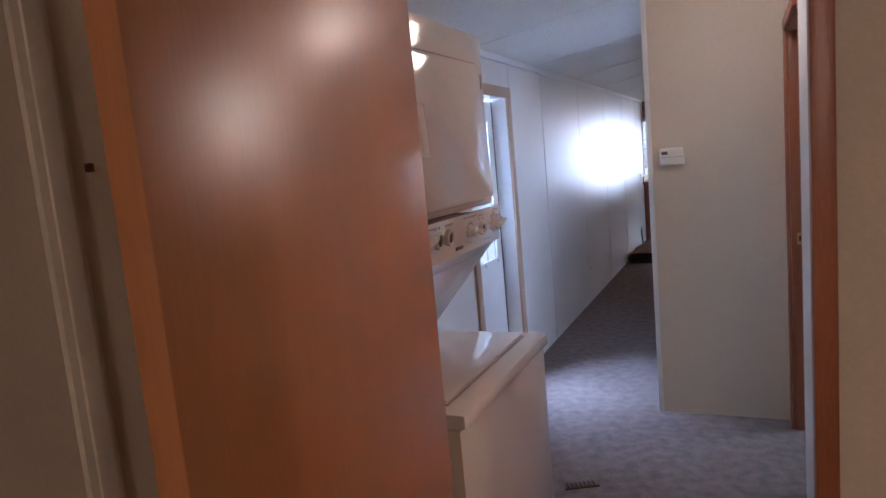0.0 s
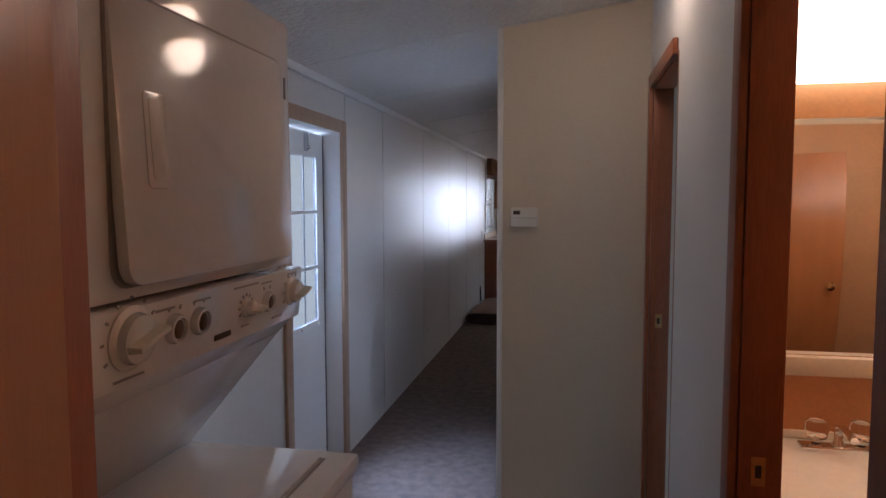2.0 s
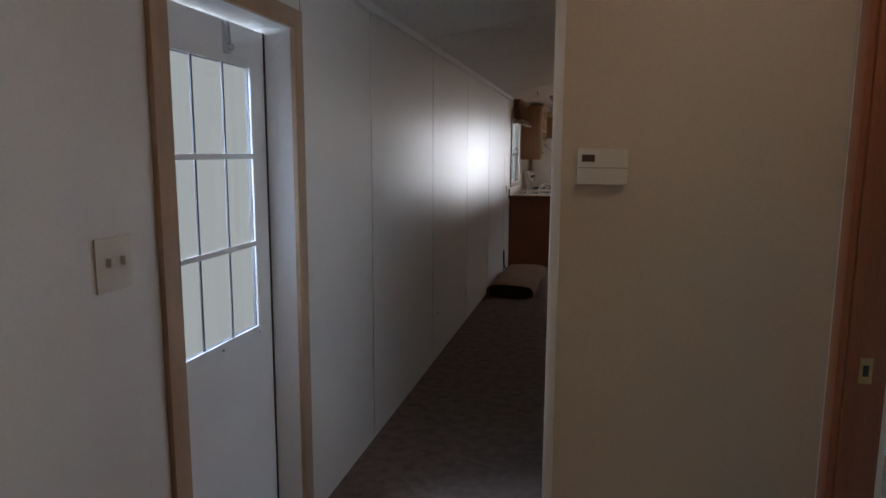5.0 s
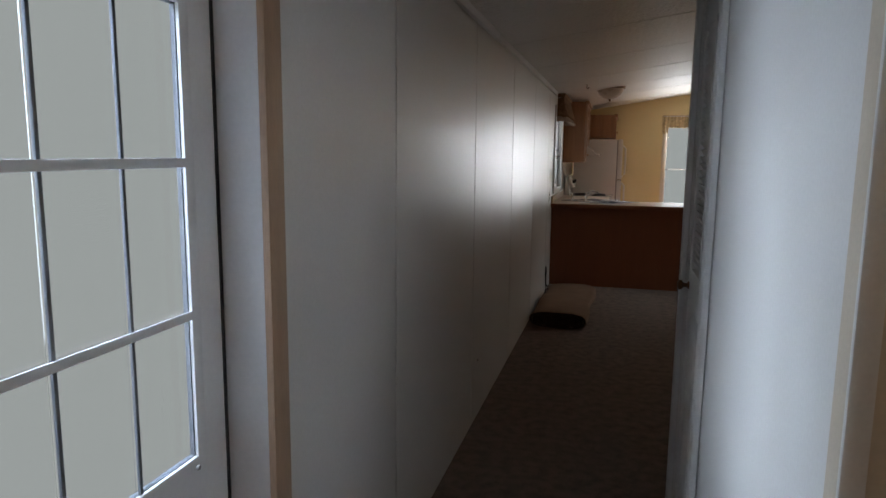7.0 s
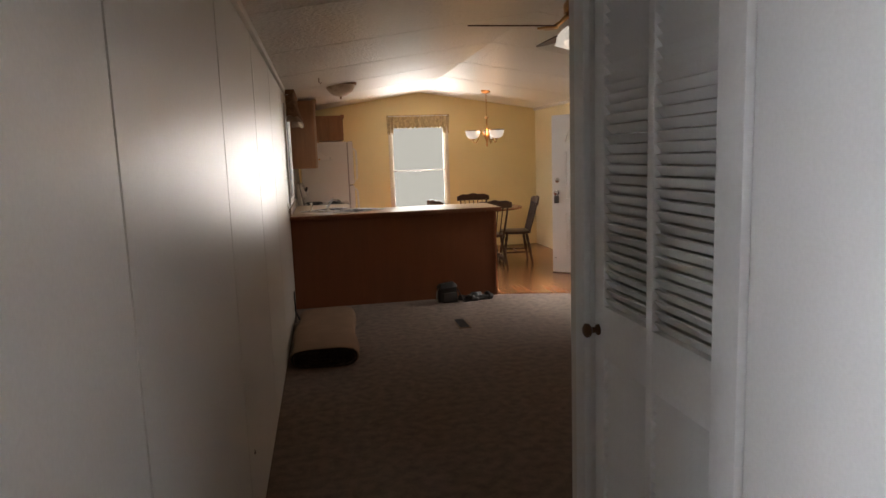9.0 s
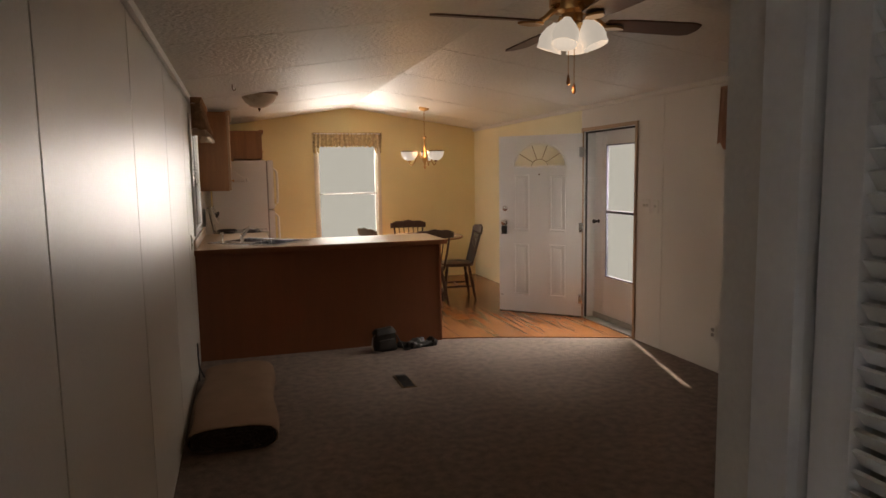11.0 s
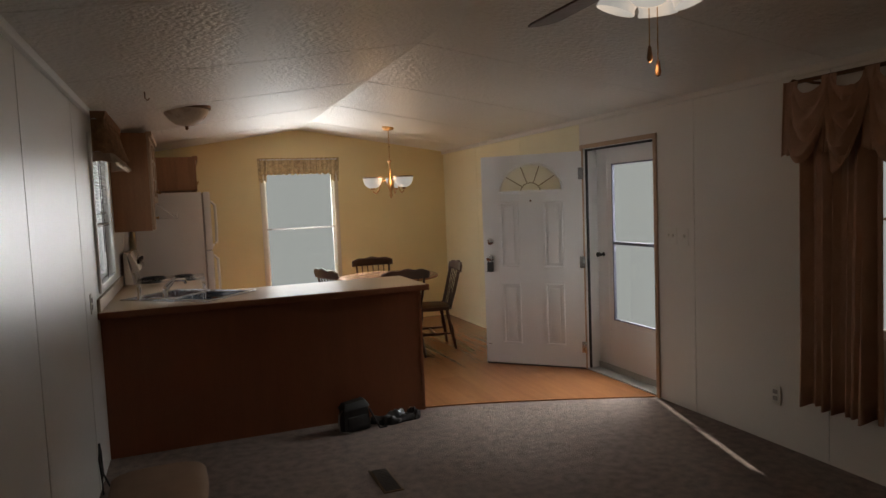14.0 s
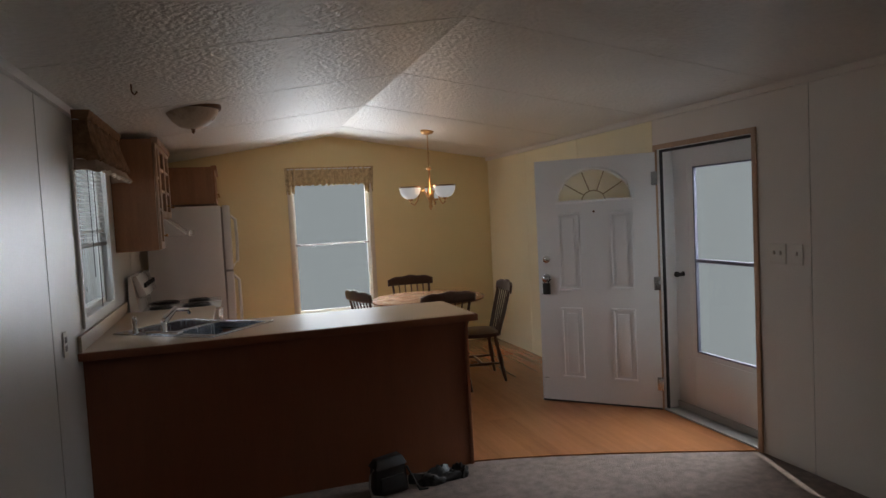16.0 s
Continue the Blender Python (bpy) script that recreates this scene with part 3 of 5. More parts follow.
            s.turn(at @ Matrix.Diagonal((1, 0.95, 1.35, 1)))
            s.done("button", BUTTON, ob)
        # tick marks printed round the dial
        s = Shape()
        for k in range(9 if grip else 2):
            a = radians(-120 + 240 * k / 8) if grip else radians(-25 + 50 * k)
            m = at @ pose(0, 0, 0, -math.degrees(a), 0, 0)
            b = Shape().box(-0.001, 0.0012, -0.0022, 0.0022, r * 1.42, r * 1.42 + 0.007)
            b.turn(m)
            me = bpy.data.meshes.new("tick")
            b.bm.to_mesh(me)
            b.bm.free()
            s.bm.from_mesh(me)
            bpy.data.meshes.remove(me)
        tagged(s.done("tick_marks", GREYMARK, ob), kind="stuff")
    for y, z, lng in ((0.105, 1.262, 0.07), (0.19, 1.352, 0.05), (0.30, 1.352, 0.05), (0.46, 1.356, 0.10), (0.55, 1.352, 0.045), (0.61, 1.268, 0.05), (0.68, 1.358, 0.05), (0.462, 1.275, 0.03)):
        x = 0.590 + (z - 1.25) * 0.083
        Shape().box(x - 0.002, x + 0.0016, y - lng / 2, y + lng / 2, z, z + 0.004).done("printed_mark", GREYMARK, ob)
    Shape().box(0.588, 0.5935, 0.345, 0.405, 1.268, 1.279, 0.001).done("badge", BRONZE, ob)
    for y in (0.06, 0.68):
        for x in (0.07, 0.62):
            Shape().lathe([(0.02, 0), (0.02, 0.032)], at=(x, y, 0), seg=12).done("foot", BLACK, ob)
    return ob


laundry_centre(pose(0.072, 1.815, 0))


def slab_door(place, w, h, t=0.035):
    ob = thing("bedroom_door", place, "open glossy brown wood veneer door", "door")
    Shape().box(0.003, w, -t / 2, t / 2, 0.012, h, 0.003).done("leaf", DOORWOOD, ob)
    for side in (-1, 1):
        s = Shape()
        s.lathe([(0.032, 0), (0.032, 0.006), (0.012, 0.01), (0.012, 0.035), (0.026, 0.045), (0.028, 0.06), (0.018, 0.07), (0, 0.071)], seg=20, axis="y")
        if side < 0:
            s.turn(pose(0, 0, 0, 0, 0, 180))
        s.turn(Matrix.Translation((w - 0.06, side * t / 2, 0.98)))
        s.done("knob", BRASS, ob)
    for z in (0.2, 1.0, 1.8):
        Shape().lathe([(0.006, z - 0.045), (0.006, z + 0.045)], at=(-0.002, -t / 2 - 0.004, 0), seg=10).done("hinge", BRASS, ob)
    return ob


slab_door(pose(0.863, 1.553, 0, 0, 0, math.degrees(math.atan2(0.783 - 1.553, 0.978 - 0.863))), 0.78, 2.0)


def plate(name, place, w, h, label, toggles=1, category="switch", kind="switch"):
    """A wall plate: local x along the wall, y out of it."""
    ob = thing(name, place, label, category)
    Shape().box(-w / 2, w / 2, 0, 0.006, -h / 2, h / 2, 0.003).done("cover", PLASTIC, ob)
    for i in range(toggles):
        x = (i - (toggles - 1) / 2) * 0.046
        if kind == "switch":
            Shape().box(x - 0.006, x + 0.006, 0.005, 0.02, -0.004, 0.016, 0.002).done("toggle", PLASTIC, ob)
        else:
            for z in (-0.02, 0.02):
                Shape().box(x - 0.016, x + 0.016, 0.0055, 0.0075, z - 0.013, z + 0.013, 0.003).done("socket", GREYMARK, ob)
    return ob


plate("light_switch", pose(0.003, 3.717, 1.227, 0, 0, -90), 0.118, 0.125, "ivory double switch plate on the white wall", 2)
plate("light_switch", pose(EAST - 0.007, 10.262, 1.215, 0, 0, 90), 0.115, 0.118, "ivory double switch plate on the pale wall", 2)
plate("light_switch", pose(EAST - 0.007, 10.125, 1.215, 0, 0, 90), 0.07, 0.118, "ivory single switch plate on the pale wall", 1)
plate("power_outlet", pose(EAST - 0.007, 9.375, 0.30, 0, 0, 90), 0.07, 0.115, "ivory power outlet low on the wall", 1, "outlet", "outlet")
plate("power_outlet", pose(0.006, 10.66, 1.03, 0, 0, -90), 0.07, 0.115, "ivory power outlet beside the counter", 1, "outlet", "outlet")

plate("power_outlet", pose(2.127, 5.944, 0.288, 0, 0, 180), 0.07, 0.115, "white power outlet low on the blue wall", 1, "outlet", "outlet")

ob = thing("thermostat", pose(1.095, 4.169, 1.451, 0, 0, 180), "small ivory thermostat box on the beige wall", "thermostat")
Shape().box(-0.062, 0.062, 0, 0.03, -0.045, 0.045, 0.005).done("case", PLASTIC, ob)
Shape().box(0.02, 0.052, 0.028, 0.0315, 0.012, 0.03, 0.001).done("display", surface("brown_display", (0.06, 0.035, 0.025), 0.3), ob)
Shape().box(-0.06, 0.06, 0.0295, 0.031, -0.004, -0.002).done("joint", GREYMARK, ob)


MUNTIN = surface("dark_grey_muntin", (0.16, 0.17, 0.19), 0.5)


def nine_lite_door(place):
    """The back door: local x along it, y into the room."""
    ob = thing("back_door", place, "white steel door with a nine-pane window", "door")
    w, h, gx0, gx1, gz0, gz1 = 0.725, 1.90, 0.105, 0.62, 0.85, 1.775
    s = Shape()
    for a, b, c, d in ((0, gx0, 0.01, h), (gx1, w, 0.01, h), (gx0, gx1, 0.01, gz0), (gx0, gx1, gz1, h)):
        s.box(a, b, -0.016, 0, c, d)
    s.done("leaf", WHITE, ob)
    s = Shape()
    for a, b, c, d in ((gx0 - 0.022, gx0 + 0.006, gz0 - 0.022, gz1 + 0.022), (gx1 - 0.006, gx1 + 0.022, gz0 - 0.022, gz1 + 0.022), (gx0 + 0.006, gx1 - 0.006, gz0 - 0.022, gz0 + 0.006), (gx0 + 0.006, gx1 - 0.006, gz1 - 0.006, gz1 + 0.022)):
        s.box(a, b, -0.005, 0.003, c, d, 0.001)
    s.done("glazing_frame", WHITE, ob)
    # gasket at the glass edge; its grey also tones down the overlit reveal
    s = Shape()
    for a, b, c, d in ((gx0, gx0 + 0.008, gz0, gz1), (gx1 - 0.008, gx1, gz0, gz1), (gx0, gx1, gz0, gz0 + 0.008), (gx0, gx1, gz1 - 0.008, gz1)):
        s.box(a, b, -0.0165, -0.0055, c, d)
    s.done("glazing_gasket", MUNTIN, ob)
    for k in (1, 2):
        z = gz0 + (gz1 - gz0) * k / 3
        Shape().box(gx0, gx1, -0.0005, 0.003, z - 0.009, z + 0.009, 0.001).done("muntin", WHITE, ob)
        x = gx0 + (gx1 - gx0) * k / 3
        Shape().box(x - 0.004, x + 0.004, -0.007, -0.001, gz0, gz1, 0.001).done("muntin", MUNTIN, ob)
    for i in range(3):
        for k in range(3):
            x0, x1 = gx0 + (gx1 - gx0) * i / 3, gx0 + (gx1 - gx0) * (i + 1) / 3
            z0, z1 = gz0 + (gz1 - gz0) * k / 3, gz0 + (gz1 - gz0) * (k + 1) / 3
            g = Shape().box(x0 + 0.006, x1 - 0.006, -0.0115, -0.0085, z0 + 0.008, z1 - 0.008).done("pane", GLASS, ob)
            g.visible_shadow = False
    for x, z in ((gx0 + 0.02, gz0 - 0.012), (gx1 - 0.02, gz0 - 0.012), (gx1 + 0.01, gz0 + 0.1), (gx1 + 0.01, gz0 + 0.5), (gx1 + 0.01, gz1 - 0.1), ((gx0 + gx1) / 2, gz0 - 0.012)):
        Shape().lathe([(0.006, 0.01), (0.005, 0.014), (0, 0.0145)], at=(x, 0, z), seg=10, axis="y").done("screw", GREYMARK, ob)
    s = Shape().box(0.25, 0.275, 0.0, 0.02, gz1 + 0.02, h - 0.005, 0.004)
    s.lathe([(0.012, 0), (0.012, 0.03)], at=(0.2625, 0, gz1 + 0.04), seg=12, axis="y")
    s.done("latch_bracket", STEEL, ob)
    Shape().box(-0.004, 0.008, -0.006, 0.003, 0.01, h).done("weather_strip", GASKET, ob)
    return ob


nine_lite_door(pose(-0.10, 4.668, 0, 0, 0, -90) @ pose(0, 0, 0))


def louvre_door(place, w=0.555, h=1.995):
    """A closet door with two columns of slats above and below a middle rail; local x along it, y into the hall."""
    ob = thing("louvre_closet_door", place, "white louvred closet door with a small knob", "door")
    st, rails = 0.052, ((0.0, 0.11), (0.97, 1.10), (h - 0.09, h))
    s = Shape()
    mids = (st, w / 2 - 0.013, w / 2 + 0.013, w - st)
    for a, b in ((0, st), (mids[1], mids[2]), (w - st, w)):
        s.box(a, b, -0.034, 0, 0.01, h, 0.003)
    for a, b in ((mids[0], mids[1]), (mids[2], mids[3])):
        for c, d in rails:
            s.box(a, b, -0.033, -0.001, max(c, 0.01), d)
    s.done("frame", WHITE, ob)
    base = Shape().hexa([(-0.5, -0.024, -0.008), (0.5, -0.024, -0.008), (0.5, -0.019, -0.011), (-0.5, -0.019, -0.011), (-0.5, -0.010, 0.010), (0.5, -0.010, 0.010), (0.5, -0.004, 0.008), (-0.5, -0.004, 0.008)])
    first = base.done("slat", WHITE, ob)
    count = 0
    for c, d in ((0.11, 0.97), (1.10, h - 0.09)):
        k = int((d - c) / 0.0225)
        for i in range(k):
            for a, b in ((mids[0], mids[1]), (mids[2], mids[3])):
                sl = first if count == 0 else new("slat", first.data)
                count += 1
                sl.parent = ob
                # upper slats rise towards the hall, lower ones fall
                sl.matrix_basis = Matrix.Translation(((a + b) / 2, 0, c + (i + 0.5) * (d - c) / k)) @ Matrix.Diagonal((b - a, 1, 1 if c > 1 else -1, 1))
    s = Shape()
    s.lathe([(0.014, 0), (0.014, 0.004), (0.007, 0.008), (0.008, 0.018), (0.017, 0.026), (0.018, 0.034), (0.01, 0.04), (0, 0.041)], seg=18, axis="y")
    s.turn(Matrix.Translation((w - 0.022, 0, 1.035)))
    s.done("knob", BRONZE, ob)
    return ob


# local y points to the hall, so the door is turned about
louvre_door(pose(0.988, 5.338, 0, 0, 0, 90))

ob = tagged(Shape().lathe([(0.009, 0), (0.008, 0.004), (0, 0.006)], at=(0.004, 6.953, 0.335), seg=12, axis="x").done("wall_screw", CHROME), "shiny screw head in the white wall panel", "screw")


def flush_lamp(place, r, glass, metal, label):
    ob = thing("ceiling_lamp", place, label, "ceiling lamp")
    Shape().lathe([(r, 0.02), (r, -0.012), (r * 0.98, -0.02), (r * 0.9, -0.022), (r * 0.9, 0.0)], seg=40).done("ring", metal, ob)
    Shape().lathe([(r * 0.9, -0.018), (r * 0.86, -0.05), (r * 0.70, -0.09), (r * 0.45, -0.125), (r * 0.15, -0.138), (0, -0.14)], seg=40).done("bowl", glass, ob)
    Shape().lathe([(0.0, -0.135), (0.014, -0.138), (0.01, -0.146), (0.012, -0.153), (0.006, -0.164), (0, -0.17)], seg=16).done("finial", metal, ob)
    return ob


flush_lamp(pose(0.585, 11.67, ceil_at(0.585) + 0.02), 0.175, FROST, BRONZE, "unlit alabaster bowl ceiling lamp with bronze rim")
flush_lamp(pose(1.43, 3.28, ceil_at(1.43) - 0.012), 0.15, LAMPBRIGHT, BRASS, "lit round ceiling lamp in the hallway")
# unseen lamp behind the camera's start, added to light the door and jambs
flush_lamp(pose(1.75, -1.5, ceil_at(1.75) - 0.018), 0.17, BEDFILL, BRASS, "unseen round ceiling lamp added to light the bedroom")

ob = thing("floor_register", pose(0.727, 3.20, 0, 0, 0, 28), "small dark floor vent in the hall carpet", "floor vent")
Shape().box(-0.08, 0.08, -0.028, 0.028, 0.001, 0.008, 0.002).done("frame", BRONZE, ob)
for k in range(7):
    Shape().box(-0.068 + 0.02 * k, -0.058 + 0.02 * k, -0.02, 0.02, 0.007, 0.0095).done("slat", GASKET, ob)

# ---- bathroom ----
ob = thing("bathroom_vanity", pose(1.80, 2.72, 0), "oak vanity with a cultured marble top", "vanity")
Shape().box(0, 1.1, 0.03, 0.485, 0.0, 0.76, 0.004).done("cabinet", OAK, ob)
Shape().box(-0.02, 1.12, 0, 0.49, 0.762, 0.80, 0.008).done("top", PORCELAIN, ob)
Shape().box(-0.02, 1.12, 0.474, 0.492, 0.802, 0.825, 0.004).done("backsplash", PORCELAIN, ob)
s = Shape()
s.lathe([(0.02, 0), (0.018, 0.02), (0.012, 0.03), (0.012, 0.07)], at=(0.285, 0.40, 0.80), seg=16)
s.tube([(0.285, 0.40, 0.85), (0.285, 0.36, 0.875), (0.285, 0.29, 0.865)], 0.011)
s.box(0.18, 0.39, 0.375, 0.425, 0.80, 0.815, 0.006)
s.done("tap", CHROME, ob)
for x in (0.225, 0.345):
    Shape().lathe([(0.012, 0.815), (0.012, 0.83), (0.028, 0.835), (0.034, 0.86), (0.026, 0.885), (0, 0.888)], at=(x, 0.40, 0), seg=12).done("tap_handle", CRYSTAL, ob)
ob = thing("bathroom_mirror", pose(1.76, 3.205, 1.0), "wide plain wall mirror above the vanity", "mirror")
Shape().box(0, 1.3, 0, 0.012, 0.06, 0.77, 0.002).done("glass", MIRROR, ob)
Shape().box(0, 1.3, -0.03, 0.012, 0.0, 0.058, 0.006).done("ledge", CREAM, ob)
ob = thing("vanity_light", pose(2.2, 3.21, 1.98), "lit white light bar above the mirror", "wall lamp")
Shape().box(-0.4, 0.4, -0.07, 0.0, -0.11, 0.25, 0.012).done("diffuser", LAMPVANITY, ob)
# the lamp's orange cast is mixed into this wall's colour
structure(wall_along_y("wall_bath_lining", surface("lamp_tinted_bath_paint", (0.55, 0.36, 0.2), 0.6), 1.736, 1.74, 2.47, 3.215, 2.42), "painted bathroom wall tinted as under warm lamplight", "wall")

ob = thing("bathroom_door", pose(1.745, 1.735, 0, 0, 0, 12), "open brown wood veneer bathroom door", "door")
Shape().box(0, 0.70, -0.0175, 0.0175, 0.012, 2.0, 0.003).done("leaf", DOORWOOD, ob)
Shape().lathe([(0.03, 0), (0.03, 0.006), (0.012, 0.01), (0.012, 0.03), (0.026, 0.04), (0.026, 0.055), (0, 0.062)], at=(0.64, 0.0175, 0.98), seg=20, axis="y").done("knob", BRASS, ob)
# tan and brown walls, with the lamplight's orange put into their colour
structure(Shape().box(1.742, 2.9, 3.207, 3.213, 0.8, 2.0).done("wall_bath_mirror_side", surface("lamp_tinted_tan_panel", (0.5, 0.24, 0.09), 0.5)), "tan bathroom wall behind the mirror, tinted as under warm lamplight", "wall")
structure(Shape().box(1.742, 2.9, 1.634, 1.64, 0, 2.3).done("wall_bath_south", surface("tan_bath_panel", (0.45, 0.25, 0.12), 0.5)), "warm tan bathroom wall", "wall")
structure(Shape().box(2.9, 2.96, 1.64, 3.215, 0, 2.3).done("wall_bath_end", surface("brown_bath_panel", (0.42, 0.22, 0.10), 0.5)), "warm brown bathroom end wall", "wall")


def strike(place, label):
    ob = thing("strike_plate", place, label, "latch plate")
    Shape().box(-0.014, 0.014, 0, 0.003, -0.03, 0.03, 0.001).done("plate", BRASS, ob)
    Shape().box(-0.006, 0.006, 0.0022, 0.0036, -0.013, 0.013).done("latch_hole", GASKET, ob)


strike(pose(1.69, 2.453, 0.98, 0, 0, 180), "small brass latch plate on the bathroom frame")
strike(pose(1.69, 4.043, 1.0, 0, 0, 180), "small brass latch plate on the bedroom frame")

# ---- living room ----
def rolled_carpet(place, w, l, h):
    """A flattened roll of carpet, in local x (width) and y (length)."""
    ob = thing("carpet_roll", place, "flattened roll of tan carpet remnant on the floor", "carpet roll")
    s = Shape()
    rows = []
    n = 26
    for j in range(25):
        y = l * j / 24
        row = []
        for i in range(n):
            a = 2 * math.pi * i / n
            ca, sa = math.cos(a), math.sin(a)
            x = w / 2 + (w / 2) * math.copysign(abs(ca) ** 0.55, ca)
            z = h / 2 + (h / 2) * math.copysign(abs(sa) ** 0.75, sa) * (1 + (0.10 * math.sin(4 * y + 3 * x / w) if sa > 0 else 0))
            row.append((x + 0.012 * math.sin(7 * y), y, max(z, 0.002)))
        rows.append(row + [row[0]])
    s.sheet(rows)
    bmesh.ops.remove_doubles(s.bm, verts=s.bm.verts, dist=0.0005)
    s.done("roll", PAD, ob)
    s = Shape()
    for k in range(5):
        f = 1 - 0.2 * k
        pts = []
        for i in range(20):
            a = 2 * math.pi * i / 20
            ca, sa = math.cos(a), math.sin(a)
            pts.append((w / 2 + w * 0.47 * f * math.copysign(abs(ca) ** 0.55, ca), 0.004 + 0.006 * (k % 2), h / 2 + h * 0.44 * f * math.copysign(abs(sa) ** 0.75, sa)))
        s.tube(pts + [pts[0]], h * 0.05, 6)
    s.box(w * 0.06, w * 0.94, 0.012, 0.03, h * 0.12, h * 0.86, 0.01)
    s.done("rolled_edge", PADEND, ob)
    return ob


rolled_carpet(pose(0.03, 9.03, 0, 0, 0, -1.5), 0.49, 1.34, 0.14)

ob = thing("floor_register", pose(1.475, 9.93, 0), "brown metal floor vent set in the carpet", "floor vent")
Shape().box(-0.055, 0.055, -0.16, 0.16, 0.0, 0.006, 0.003).done("frame", surface("brown_vent_metal", (0.16, 0.10, 0.05), 0.5, metal=0.3), ob)
for k in range(14):
    Shape().box(-0.042, 0.042, -0.145 + k * 0.0214, -0.145 + k * 0.0214 + 0.012, 0.0055, 0.0085).done("slot", GASKET, ob)

ob = thing("black_bag", pose(1.52, 10.83, 0, 0, 0, 12), "small black bag standing by the counter", "bag")
s = Shape().hexa([(-0.10, -0.06, 0.0), (0.10, -0.06, 0.0), (0.10, 0.06, 0.0), (-0.10, 0.06, 0.0), (-0.095, -0.045, 0.17), (0.085, -0.05, 0.185), (0.085, 0.045, 0.185), (-0.095, 0.045, 0.17)], 0.02)
s.done("body", BLACK, ob)
Shape().hexa([(-0.08, -0.078, 0.03), (0.075, -0.078, 0.03), (0.075, -0.05, 0.03), (-0.08, -0.05, 0.03), (-0.075, -0.066, 0.105), (0.07, -0.068, 0.11), (0.07, -0.045, 0.11), (-0.075, -0.045, 0.105)], 0.01).done("front_pocket", BLACK, ob)
Shape().hexa([(-0.104, -0.066, 0.15), (0.094, -0.068, 0.16), (0.094, 0.056, 0.16), (-0.104, 0.056, 0.15), (-0.08, -0.03, 0.195), (0.07, -0.03, 0.207), (0.07, 0.03, 0.207), (-0.08, 0.03, 0.195)], 0.01).done("flap", BLACK, ob)
WEBBING = surface("grey_webbing", (0.3, 0.28, 0.26), 0.8)
Shape().tube([(-0.10, -0.03, 0.155), (-0.125, -0.035, 0.13), (-0.135, -0.04, 0.07), (-0.12, -0.035, 0.012), (-0.07, -0.075, 0.008)], 0.006).done("strap", WEBBING, ob)
Shape().tube([(0.09, -0.05, 0.14), (0.125, -0.07, 0.06), (0.14, -0.10, 0.008), (0.19, -0.11, 0.007)], 0.006).done("strap", BLACK, ob)


def crumpled(seed, w, d, h):
    """A soft heap of cloth: a flattened ball with folds in it."""
    s = Shape()
    bmesh.ops.create_icosphere(s.bm, subdivisions=4, radius=1.0)
    rnd = random.Random(seed)
    ph = [rnd.uniform(0, 6.28) for _ in range(6)]
    for v in s.bm.verts:
        x, y, z = v.co
        fold = 1 + 0.16 * math.sin(5 * x + ph[0] + 2 * math.sin(3 * y + ph[1])) + 0.10 * math.sin(9 * y + ph[2] + 3 * x) + 0.06 * math.sin(15 * x - 8 * y + ph[3])
        v.co = (x * w * fold, y * d * fold, max(0.0, 0.35 + z) / 1.35 * h * (fold ** 2))
    return s


ob = thing("black_cloth", pose(1.80, 10.86, 0), "crumpled heap of black cloth on the carpet", "clothing")
crumpled(3, 0.13, 0.07, 0.055).done("cloth", BLACK, ob)
s = crumpled(8, 0.06, 0.05, 0.05)
s.turn(Matrix.Translation((0.15, 0.01, 0)))
s.done("sleeve", BLACK, ob)
ob = tagged(Shape().tube([(0.02, 10.45, 0.0), (0.03, 10.38, 0.12), (0.028, 10.34, 0.24), (0.025, 10.40, 0.30), (0.02, 10.47, 0.24), (0.02, 10.50, 0.1), (0.05, 10.52, 0.012), (0.14, 10.45, 0.01), (0.22, 10.52, 0.01), (0.12, 10.62, 0.01), (0.05, 10.6, 0.01)], 0.006, 8).done("coax_cable", BLACK), "loop of black cable by the wall", "cable")


